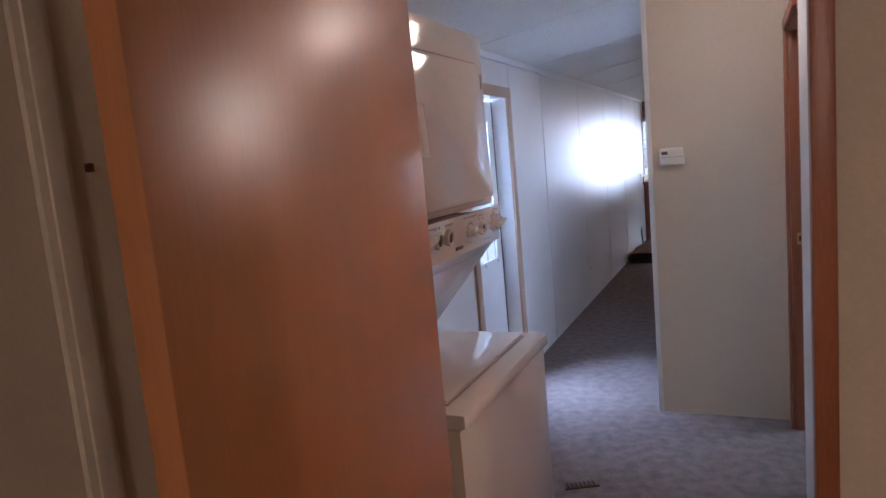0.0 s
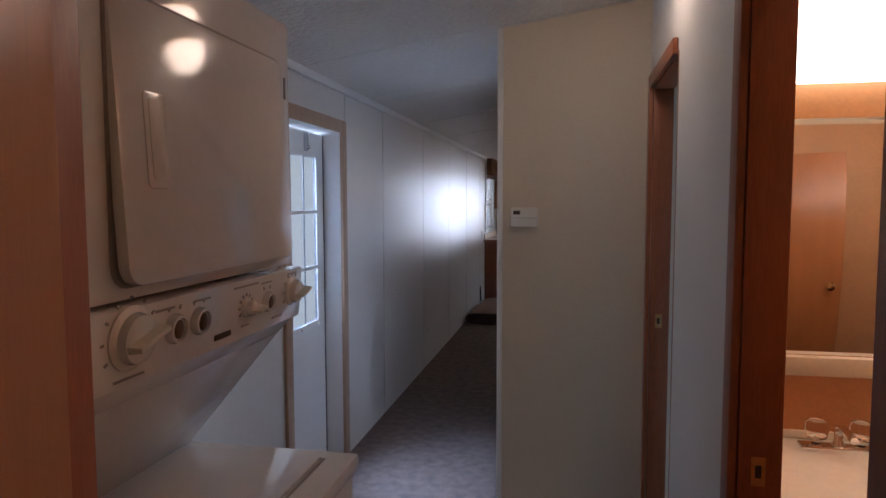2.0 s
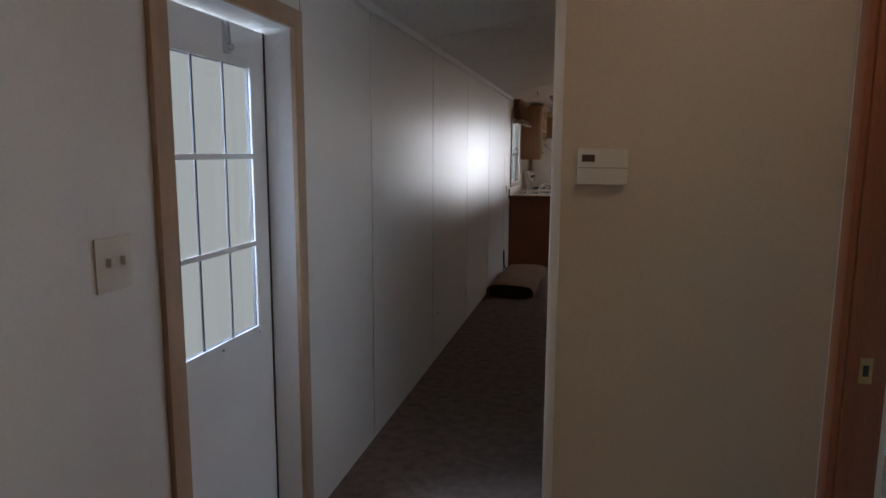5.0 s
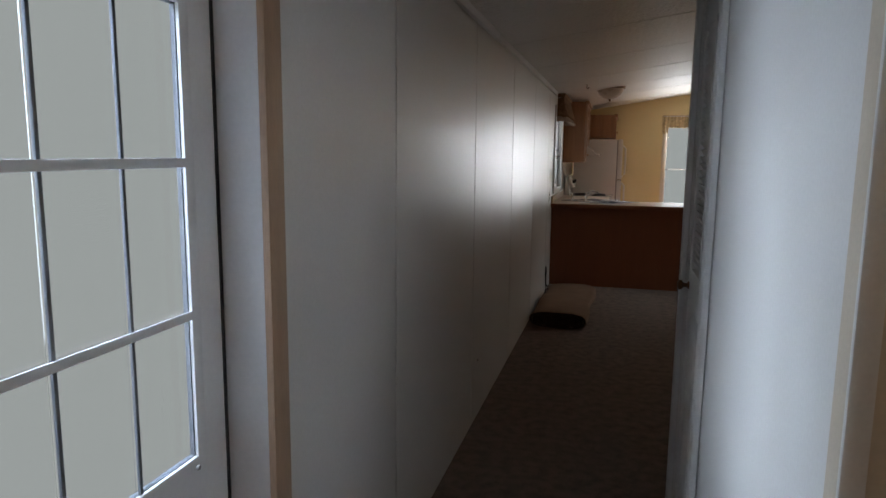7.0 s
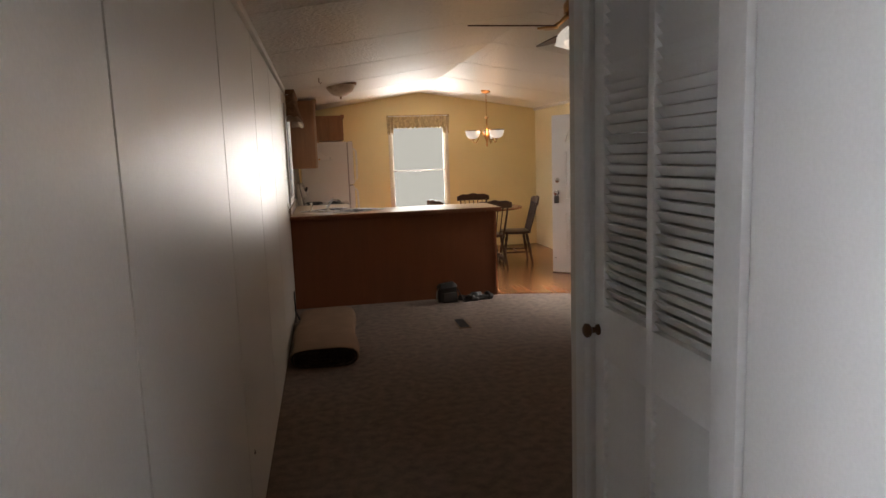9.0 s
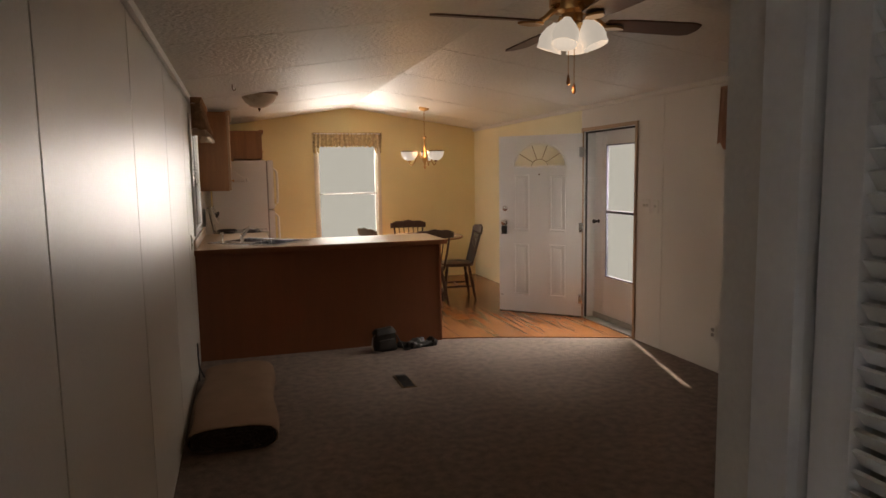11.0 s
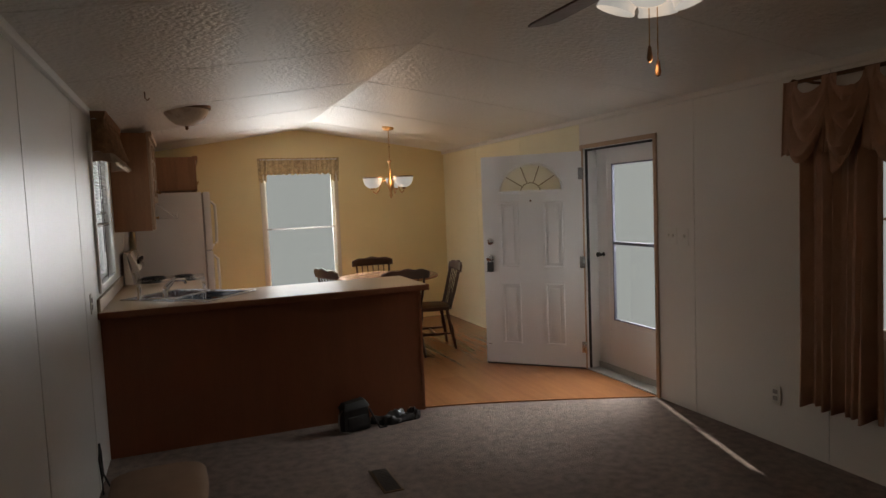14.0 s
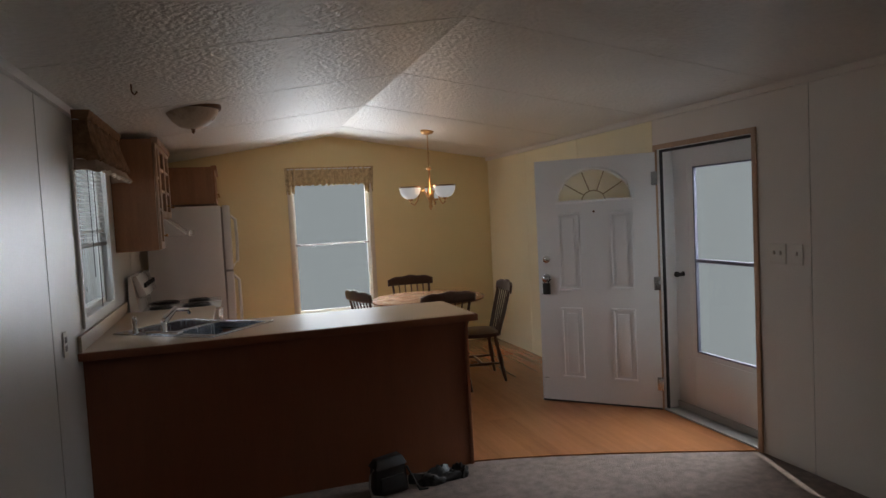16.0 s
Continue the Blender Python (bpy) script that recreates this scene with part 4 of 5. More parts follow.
def ceiling_fan(place):
    ob = thing("ceiling_fan", place, "four-blade ceiling fan with lit tulip shades", "ceiling fan")
    Shape().lathe([(0.07, 0), (0.068, -0.03), (0.03, -0.05), (0.016, -0.06), (0.016, -0.10)], seg=28).done("canopy", BRASS, ob)
    Shape().lathe([(0.03, -0.095), (0.09, -0.105), (0.105, -0.13), (0.105, -0.18), (0.085, -0.205), (0.05, -0.215), (0.045, -0.25), (0.06, -0.262), (0.05, -0.285), (0, -0.29)], seg=32).done("motor", BRASS, ob)
    for k in range(4):
        a = 90 + 90 * k
        m = pose(0, 0, 0, 0, 0, a)
        s = Shape()
        out = [(0.17, -0.045), (0.30, -0.062), (0.62, -0.07), (0.665, -0.055), (0.68, 0), (0.665, 0.055), (0.62, 0.07), (0.30, 0.062), (0.17, 0.045)]
        s.prism(out, -0.004, 0.004)
        s.turn(m @ Matrix.Translation((0, 0, -0.252)) @ pose(0, 0, 0, -11, 0, 0))
        s.done("blade", BLADE, ob)
        s = Shape()
        s.tube([(0.085, 0, -0.195), (0.13, 0, -0.235), (0.17, 0, -0.262)], [0.016, 0.012, 0.014])
        s.prism([(0.15, -0.02), (0.20, -0.04), (0.25, -0.02), (0.27, 0), (0.25, 0.02), (0.20, 0.04), (0.15, 0.02)], -0.272, -0.262)
        s.turn(m)
        s.done("blade_iron", BRASS, ob)
        m = pose(0, 0, 0, 0, 0, a + 45)
        s = Shape().tube([(0.03, 0, -0.262), (0.05, 0, -0.255), (0.066, 0, -0.262)], 0.009)
        s.turn(m)
        s.done("lamp_arm", BRASS, ob)
        s = Shape().lathe([(0.020, 0.014), (0.026, 0.004), (0.044, -0.018), (0.057, -0.045), (0.061, -0.07), (0.056, -0.095), (0.060, -0.112), (0.057, -0.112), (0.052, -0.095), (0.057, -0.07), (0.053, -0.045), (0.040, -0.02), (0.018, 0.0)], seg=24)
        s.turn(m @ Matrix.Translation((0.074, 0, -0.262)) @ pose(0, 0, 0, 0, -20, 0))
        s.done("shade", LAMPGLASS, ob)
    for x, z in ((-0.018, -0.49), (0.012, -0.53)):
        Shape().tube([(x, 0, -0.28), (x, 0, z)], 0.0016, 6).done("pull_chain", BRASS, ob)
        Shape().lathe([(0, 0.01), (0.005, 0.0), (0.009, -0.03), (0.006, -0.042), (0, -0.045)], at=(x, 0, z), seg=12).done("pull_knob", BRONZE, ob)
    return ob


ceiling_fan(pose(1.87, 8.12, APEX - 0.01))


# drapes: gathered cloth with a scalloped valance on a rod
ob = thing("drapes", pose(3.62, 9.1, 0), "tan gathered drapes with a scalloped valance", "drapes")


def gathered(y0, y1, z0, z1, x, amp, waves, name, mat, parent, seed=0, flare=0.02, thick=0.003):
    """Cloth hanging in folds between two heights, along y at depth x."""
    rnd = random.Random(seed)
    ph = [rnd.uniform(0, 6.28) for _ in range(4)]
    n = int(waves * 10)
    rows = []
    for k in range(15):
        f = k / 14
        z = z1 + (z0 - z1) * f
        row = []
        for i in range(n + 1):
            u = i / n
            wv = (0.75 + 0.4 * math.sin(2.3 * u * 6.28 + ph[3])) * math.sin(2 * math.pi * waves * u + ph[0] + 1.1 * math.sin(2.6 * u * 6.28 + ph[1] + 0.7 * f)) + 0.35 * math.sin(2 * math.pi * waves * 1.7 * u + ph[2] + f)
            row.append((x + amp * wv * (0.55 + 0.45 * f) + flare * f, y0 + (y1 - y0) * u + 0.012 * math.sin(9 * u + ph[3]) * f, z + (0.012 * wv if k == 14 else 0)))
        rows.append(row)
    return Shape().sheet(rows, thick).done(name, mat, parent)


gathered(0.0, -0.450, 0.35, 2.02, 0.0, 0.036, 5.5, "curtain_panel", DRAPE, ob, 1, 0.0)
gathered(-0.486, -0.955, 0.34, 2.02, 0.0, 0.038, 5.5, "curtain_panel", DRAPE, ob, 2, 0.0)
gathered(-0.945, -1.75, 0.34, 2.02, 0.006, 0.038, 9, "curtain_panel", DRAPE, ob, 3, 0.0)


def swag(y0, y1, z_top, drop, x, loose):
    """One festoon of the valance: cloth that hangs in deeper and deeper loops between two points of the rod."""
    rows = []
    for k in range(11):
        f = k / 10
        row = []
        for i in range(19):
            u = i / 18
            sag = (1 - abs(2 * u - 1) ** 2.2)
            pinch = 0.5 + (u - 0.5) * (0.72 + 0.28 * f)
            row.append((x - 0.02 - 0.07 * sag * f - (0.022 + 0.014 * loose) * math.sin(f * (14 + 5 * loose) + (3 + 4 * loose) * u) * sag, y0 + (y1 - y0) * pinch, z_top - 0.02 - 0.10 * f - sag * (0.06 + (drop - 0.16) * f)))
        rows.append(row)
    return Shape().sheet(rows, 0.004)


for k in range(8):
    y = 0.03 - 0.225 * k
    loose = (k * 0.618) % 1
    swag(y + 0.02 * loose, y - 0.245 + 0.03 * loose, 2.09, 0.42 + 0.10 * loose, -0.03, loose).done("swag", DRAPE, ob)
    gathered(y + 0.035, y - 0.045, 1.70, 2.085, -0.045, 0.012, 2, "jabot", DRAPE, ob, 20 + k, -0.02)
ob = thing("curtain_rod", pose(3.64, 9.12, 2.09), "dark bronze curtain rod with ball ends", "curtain rod")
Shape().tube([(0, 0.02, 0), (0, -1.95, 0)], 0.011).done("rod", BRONZE, ob)
Shape().lathe([(0, 0), (0.014, 0.006), (0.02, 0.022), (0.012, 0.038), (0, 0.045)], at=(0, 0.02, 0), seg=14, axis="y").done("finial", BRONZE, ob)
for y in (-0.03, -0.62, -1.3):
    Shape().tube([(0, y, 0), (0.06, y, -0.01), (0.105, y, -0.01)], 0.008).done("bracket", BRONZE, ob)

# ---- kitchen and dining room ----
ob = thing("peninsula_counter", pose(0, 10.92, 0), "brown wood-panelled counter with a beige laminate top", "kitchen counter")
s = Shape().box(0.004, 2.09, 0.09, 0.11, 0.0, 0.90)
s.box(0.004, 2.09, 0.62, 0.64, 0.0, 0.90)
s.box(1.15, 2.07, 0.11, 0.62, 0.05, 0.90)
s.done("base", OAKDARK, ob)
Shape().box(2.075, 2.096, 0.08, 0.645, 0.0, 0.90, 0.003).done("end_panel", OAKDARK, ob)
# the worktop is cut out under the sink
top = bmesh.new()
hole = [pose(0.53, 0.48, 0, 0, 0, -41) @ Vector((x, y, 0)) for x, y in ((-0.335, -0.21), (0.335, -0.21), (0.335, 0.245), (-0.335, 0.245))]
for loop in ([(0.004, 0.0), (2.10, 0.0), (2.115, 0.015), (2.115, 0.655), (0.62, 0.66), (0.62, 1.55), (0.004, 1.55)], [(p.x, p.y) for p in hole]):
    v = [top.verts.new((x, y, 0.94)) for x, y in loop]
    for a, b in zip(v, v[1:] + v[:1]):
        top.edges.new((a, b))
bmesh.ops.triangle_fill(top, edges=top.edges[:], use_beauty=True)
low = bmesh.ops.extrude_face_region(top, geom=top.faces[:])
for v in low["geom"]:
    if isinstance(v, bmesh.types.BMVert):
        v.co.z = 0.902
s = Shape()
s.bm.free()
s.bm = top
s.done("worktop", COUNTER, ob)
s = Shape().box(0.004, 2.112, -0.014, -0.001, 0.898, 0.938, 0.003)
s.box(2.116, 2.129, -0.014, 0.655, 0.898, 0.938, 0.003)
s.done("edge_band", OAKDARK, ob)
Shape().box(0.004, 0.024, 0.0, 1.55, 0.941, 1.02, 0.004).done("backsplash", COUNTER, ob)
Shape().box(0.004, 0.58, 0.95, 1.55, 0.0, 0.90, 0.003).done("wall_cabinet", OAK, ob)
s = Shape()
for x in (0.61, 1.10, 1.59):
    s.box(x + 0.02, x + 0.46, 0.638, 0.655, 0.12, 0.86, 0.004)
s.done("cabinet_door", OAK, ob)

# corner sink, set across the corner
ob = thing("kitchen_sink", pose(0.53, 11.40, 0.94, 0, 0, -41), "stainless double-bowl sink set across the corner", "sink")
w, d = 0.36, 0.27
s = Shape()
for a, b, c, e in ((-w, w, -d, -d + 0.07), (-w, w, d - 0.03, d), (-w, -w + 0.03, -d + 0.07, d - 0.03), (w - 0.03, w, -d + 0.07, d - 0.03), (-0.015, 0.015, -d + 0.07, d - 0.03)):
    s.box(a, b, c, e, 0.0, 0.009, 0.003)
s.done("rim", STEEL, ob)
for x0, x1 in ((-w + 0.03, -0.015), (0.015, w - 0.03)):
    s = Shape()
    y0, y1 = -d + 0.07, d - 0.03
    for a, b, c, e in ((x0, x1, y0, y0 + 0.006), (x0, x1, y1 - 0.006, y1), (x0, x0 + 0.006, y0 + 0.006, y1 - 0.006), (x1 - 0.006, x1, y0 + 0.006, y1 - 0.006)):
        s.box(a, b, c, e, -0.15, 0.004)
    s.box(x0, x1, y0, y1, -0.154, -0.15)
    s.lathe([(0.035, -0.149), (0.03, -0.147), (0.0, -0.1475)], at=((x0 + x1) / 2, (y0 + y1) / 2, 0), seg=16)
    s.done("bowl", STEEL, ob)
s = Shape()
s.box(-0.12, 0.12, -d + 0.012, -d + 0.06, 0.009, 0.024, 0.006)
s.lathe([(0.018, 0.02), (0.016, 0.07), (0.012, 0.08)], at=(0, -d + 0.036, 0), seg=16)
s.tube([(0, -d + 0.036, 0.06), (0, -d + 0.12, 0.13), (0, -d + 0.22, 0.12), (0, -d + 0.235, 0.095)], 0.011)
s.tube([(0, -d + 0.036, 0.08), (0.02, -d + 0.02, 0.10), (0.03, -d + 0.10, 0.15)], [0.012, 0.011, 0.008])
s.done("tap", CHROME, ob)
Shape().lathe([(0.017, 0.009), (0.014, 0.03), (0.010, 0.05), (0.015, 0.07), (0.013, 0.10), (0, 0.105)], at=(-0.22, -d + 0.036, 0), seg=14).done("sprayer", CHROME, ob)


def kitchen_range(place):
    ob = thing("kitchen_range", place, "white electric range with a slanted control panel", "stove")
    Shape().box(0.02, 0.64, 0, 0.76, 0.0, 0.905, 0.008).done("body", ENAMEL, ob)
    Shape().box(0.02, 0.66, -0.002, 0.762, 0.906, 0.925, 0.008).done("cooktop", ENAMEL, ob)
    s = Shape().hexa([(0.03, 0.0, 0.925), (0.10, 0.0, 0.925), (0.10, 0.76, 0.925), (0.03, 0.76, 0.925), (0.03, 0.0, 1.20), (0.055, 0.0, 1.20), (0.055, 0.76, 1.20), (0.03, 0.76, 1.20)], 0.006)
    s.done("back_guard", ENAMEL, ob)
    s = Shape().hexa([(0.095, 0.03, 1.03), (0.15, 0.03, 1.05), (0.15, 0.73, 1.05), (0.095, 0.73, 1.03), (0.06, 0.03, 1.19), (0.085, 0.03, 1.20), (0.085, 0.73, 1.20), (0.06, 0.73, 1.19)], 0.006)
    s.done("control_panel", ENAMEL, ob)
    for x, y, r in ((0.22, 0.19, 0.075), (0.22, 0.57, 0.095), (0.48, 0.19, 0.095), (0.48, 0.57, 0.075)):
        s = Shape()
        for k in (0.35, 0.65, 1.0):
            s.tube([(x + r * k * math.cos(i * 0.3927), y + r * k * math.sin(i * 0.3927), 0.935) for i in range(17)], 0.006, 6)
        s.lathe([(r * 1.15, 0.926), (r * 1.15, 0.93), (r * 0.9, 0.9265)], at=(x, y, 0), seg=20)
        s.done("burner", BLACK, ob)
    for k in range(5):
        y = 0.12 + k * 0.13
        Shape().lathe([(0.02, 0), (0.018, 0.02), (0, 0.021)], at=(0.125, y, 1.12), seg=14, axis="x").done("knob", BLACK, ob)
    Shape().box(0.641, 0.665, 0.03, 0.73, 0.2, 0.85, 0.006).done("oven_door", ENAMEL, ob)
    return ob


kitchen_range(pose(0.0, 12.50, 0))


def fridge(place):
    ob = thing("refrigerator", place, "white top-freezer refrigerator with long handles", "refrigerator")
    Shape().box(0, 0.62, 0, 0.72, 0.02, 1.715, 0.01).done("body", ENAMEL, ob)
    for z0, z1 in ((0.09, 1.12), (1.135, 1.715)):
        Shape().box(0.632, 0.70, 0, 0.72, z0, z1, 0.014).done("door", ENAMEL, ob)
    Shape().box(0.62, 0.632, 0.01, 0.71, 0.09, 1.70).done("door_seal", GREYMARK, ob)
    for z0, z1 in ((0.55, 1.08), (1.17, 1.62)):
        Shape().tube([(0.70, 0.05, z0), (0.74, 0.05, z0 + 0.04), (0.745, 0.05, (z0 + z1) / 2), (0.74, 0.05, z1 - 0.04), (0.70, 0.05, z1)], 0.014).done("handle", PLASTIC, ob)
    Shape().box(0.02, 0.66, 0.01, 0.71, 0.0, 0.085).done("plinth", BLACK, ob)
    return ob


fridge(pose(0.07, 13.46, 0))


def upper_cabinet(place, w, h, d, label, doors, panes=False, name="wall_cabinet"):
    """Local x out of the wall, y along it."""
    ob = thing(name, place, label, "cabinet")
    s = Shape()
    s.box(0, d, 0, 0.018, 0, h), s.box(0, d, w - 0.018, w, 0, h), s.box(0, d, 0.018, w - 0.018, 0, 0.018), s.box(0, d, 0.018, w - 0.018, h - 0.018, h), s.box(0, 0.01, 0.018, w - 0.018, 0.018, h - 0.018)
    s.box(0.01, d - 0.03, 0.018, w - 0.018, h * 0.36, h * 0.36 + 0.016), s.box(0.01, d - 0.03, 0.018, w - 0.018, h * 0.68, h * 0.68 + 0.016)
    s.done("case", OAK, ob)
    Shape().box(d - 0.01, d + 0.04, 0.0, w, h - 0.03, h + 0.012, 0.006).done("crown", TRIM if panes else OAK, ob)
    for i in range(doors):
        y0, y1 = w * i / doors + 0.006, w * (i + 1) / doors - 0.006
        s = Shape()
        for a, b, c, e in ((y0, y0 + 0.05, 0.006, h - 0.006), (y1 - 0.05, y1, 0.006, h - 0.006), (y0 + 0.05, y1 - 0.05, 0.006, 0.056), (y0 + 0.05, y1 - 0.05, h - 0.056, h - 0.006)):
            s.box(d + 0.001, d + 0.02, a, b, c, e, 0.004)
        if panes:
            for z in (h * 0.37, h * 0.66):
                s.box(d + 0.003, d + 0.016, y0 + 0.05, y1 - 0.05, z - 0.012, z + 0.012, 0.003)
        else:
            s.box(d + 0.002, d + 0.012, y0 + 0.05, y1 - 0.05, 0.056, h - 0.056)
        s.done("door", OAK if not panes else TRIM, ob)
        Shape().lathe([(0.006, 0), (0.006, 0.012), (0.013, 0.018), (0.011, 0.026), (0, 0.028)], at=(d + 0.02, y1 - 0.025, 0.1), seg=12, axis="x").done("knob", BRASS, ob)
    return ob


upper_cabinet(pose(0.006, 12.27, 1.385), 0.24, 0.78, 0.275, "tall oak wall cabinet with open lattice door", 1, True)
upper_cabinet(pose(0.006, 12.515, 1.61), 0.76, 0.555, 0.275, "oak wall cabinet above the range hood", 2, True)
upper_cabinet(pose(0.02, 13.60, 1.735), 0.95, 0.335, 0.62, "oak cabinet above the refrigerator", 2)
ob = thing("range_hood", pose(0.01, 12.52, 1.475), "white enamel range hood under a cabinet", "range hood")
Shape().hexa([(0, 0, 0), (0.45, 0, 0), (0.45, 0.75, 0), (0, 0.75, 0), (0, 0, 0.13), (0.30, 0, 0.13), (0.30, 0.75, 0.13), (0, 0.75, 0.13)], 0.006).done("canopy", ENAMEL, ob)
Shape().box(0.44, 0.463, 0, 0.75, -0.004, 0.035, 0.004).done("lip", ENAMEL, ob)


# valances
def valance(name, place, w, drop, label, seed):
    """Gathered cloth on a rod: local y along it, x out of the wall."""
    ob = thing(name, place, label, "valance")
    gathered(0, w, -drop, 0.0, 0.0, 0.014, w * 17, "cloth", FLORAL, ob, seed, 0.015)
    for y, e in ((0.0, -0.05), (w - 0.06, 0.05)):
        gathered(y + min(e, 0), y + 0.06 + max(e, 0), -drop * 1.42, 0.0, 0.012, 0.01, 2, "tail", FLORAL, ob, seed + 5, 0.02)
    Shape().tube([(0, -0.02, -0.02), (0, w + 0.02, -0.02)], 0.006, 8).done("rod", WHITE, ob)
    return ob


valance("window_valance", pose(2.29, NORTH - 0.05, 2.12, 0, 0, 90), 0.88, 0.20, "tan floral gathered valance over the bright window", 5)


def puffed_valance(place, w):
    """A gathered valance that stands off the wall, with a return at each end and a ruffle below."""
    ob = thing("kitchen_valance", place, "tan floral gathered valance over the kitchen window", "valance")
    d = 0.075
    path = [(d * k / 6, 0.0) for k in range(6)] + [(d, w * k / 110) for k in range(111)] + [(d * (5 - k) / 6, w) for k in range(6)]

    def band(z0, z1, wide0, wide1, waves, deep, name, mat):
        rows = []
        for k in range(9):
            f = k / 8
            g = wide0 + (wide1 - wide0) * f ** 1.4
            row = []
            for i, (px, py) in enumerate(path):
                fold = math.sin(i * waves + 0.6 * math.sin(i * 0.21)) + 0.4 * math.sin(i * waves * 0.43 + 2)
                row.append((px * g + deep * fold * (0.35 + 0.65 * f) * (px / d), py + (g - 1) * 0.06 * (2 * py / w - 1), z0 + (z1 - z0) * f + 0.006 * fold * f))
            rows.append(row)
        Shape().sheet(rows, 0.003).done(name, mat, ob)

    band(0.0, -0.05, 1.15, 0.95, 0.95, 0.008, "heading", KVAL)
    band(-0.05, -0.255, 0.95, 1.5, 0.95, 0.017, "cloth", KVAL)
    band(-0.25, -0.315, 1.35, 1.75, 0.7, 0.014, "hem", surface("tan_hem_cloth", (0.34, 0.25, 0.18), 0.9, var=0.35, coarse=20, fine=200, bump=0.2))
    return ob


puffed_valance(pose(0.03, 11.06, 2.165), 1.0)
ob = thing("window_blind", pose(0.0, 11.12, 1.48), "half-lowered white slatted blind in the kitchen window", "blind")
for k in range(21):
    Shape().hexa([(-0.014, 0, k * 0.024), (-0.002, 0, k * 0.024 + 0.002), (-0.002, 0.86, k * 0.024 + 0.002), (-0.014, 0.86, k * 0.024), (-0.014, 0, k * 0.024 + 0.0012), (-0.002, 0, k * 0.024 + 0.0032), (-0.002, 0.86, k * 0.024 + 0.0032), (-0.014, 0.86, k * 0.024 + 0.0012)]).done("slat", WHITE, ob)
Shape().box(-0.028, 0.0, 0, 0.86, -0.03, -0.008, 0.003).done("bottom_rail", surface("grey_brown_rail", (0.22, 0.2, 0.18), 0.5), ob)
Shape().tube([(0.012, 0.80, 0.48), (0.014, 0.80, -0.2)], 0.004, 8).done("wand", WHITE, ob)
Shape().tube([(0.012, 0.34, 0.48), (0.014, 0.34, -0.2)], 0.0025, 6).done("cord", GASKET, ob)


def chandelier(place):
    ob = thing("chandelier", place, "brass chandelier with three white glass bowls", "chandelier")
    Shape().lathe([(0.065, 0.03), (0.065, 0.0), (0.05, -0.018), (0.012, -0.028), (0.006, -0.03)], seg=24).done("canopy", BRASS, ob)
    s = Shape()
    for k in range(13):
        s.tube([(0.006 * math.cos(a) * (k % 2), 0.006 * math.cos(a) * ((k + 1) % 2), -0.04 - k * 0.023 + 0.015 * math.sin(a)) for a in [i * 0.7854 for i in range(9)]], 0.0022, 6)
    s.done("chain", BRASS, ob)
    Shape().lathe([(0.0, -0.33), (0.012, -0.335), (0.03, -0.352), (0.012, -0.37), (0.011, -0.50), (0.016, -0.53), (0.028, -0.56), (0.036, -0.60), (0.036, -0.63), (0.02, -0.66), (0.014, -0.70), (0.02, -0.72), (0.008, -0.745), (0, -0.76)], seg=24).done("stem", BRASS, ob)
    for k in range(3):
        m = pose(0, 0, 0, 0, 0, 178 + 120 * k)
        s = Shape().tube([(0.03, 0, -0.62), (0.06, 0, -0.56), (0.10, 0, -0.57), (0.13, 0, -0.66), (0.165, 0, -0.70), (0.195, 0, -0.68), (0.198, 0, -0.655)], 0.008)
        s.lathe([(0.012, -0.66), (0.024, -0.655), (0.026, -0.64), (0.012, -0.632)], at=(0.198, 0, 0), seg=16)
        s.turn(m)
        s.done("arm", BRASS, ob)
        s = Shape().lathe([(0.02, -0.64), (0.055, -0.63), (0.085, -0.60), (0.10, -0.56), (0.103, -0.53), (0.099, -0.53), (0.096, -0.56), (0.08, -0.596), (0.05, -0.625), (0.02, -0.634)], at=(0.198, 0, 0), seg=28)
        s.turn(m)
        s.done("bowl", LAMPGLASS, ob)
        # dark ring added to give the glowing bowl its dark outline
        s = Shape().lathe([(0.104, -0.534), (0.108, -0.528), (0.106, -0.521), (0.098, -0.525)], at=(0.198, 0, 0), seg=28)
        s.turn(m)
        s.done("rim", BRONZE, ob)
    return ob


chandelier(pose(2.63, 13.4, ceil_at(2.63) - 0.012))


def round_table(place):
    ob = thing("dining_table", place, "round maple-topped dining table on a dark pedestal", "table")
    Shape().lathe([(0.0, 0.722), (0.50, 0.722), (0.535, 0.73), (0.54, 0.742), (0.53, 0.752), (0, 0.753)], seg=56).done("top", TABLEWOOD, ob)
    Shape().lathe([(0.05, 0.08), (0.075, 0.12), (0.05, 0.2), (0.085, 0.36), (0.06, 0.5), (0.05, 0.62), (0.11, 0.70), (0.12, 0.72)], seg=24).done("pedestal", CHAIRWOOD, ob)
    for k in range(4):
        s = Shape().tube([(0.05, 0, 0.17), (0.18, 0, 0.13), (0.32, 0, 0.03), (0.36, 0, 0.022)], [0.04, 0.034, 0.026, 0.022])
        s.turn(pose(0, 0, 0, 0, 0, 45 + 90 * k))
        s.done("foot", CHAIRWOOD, ob)
    return ob


round_table(pose(2.52, 13.28, 0))


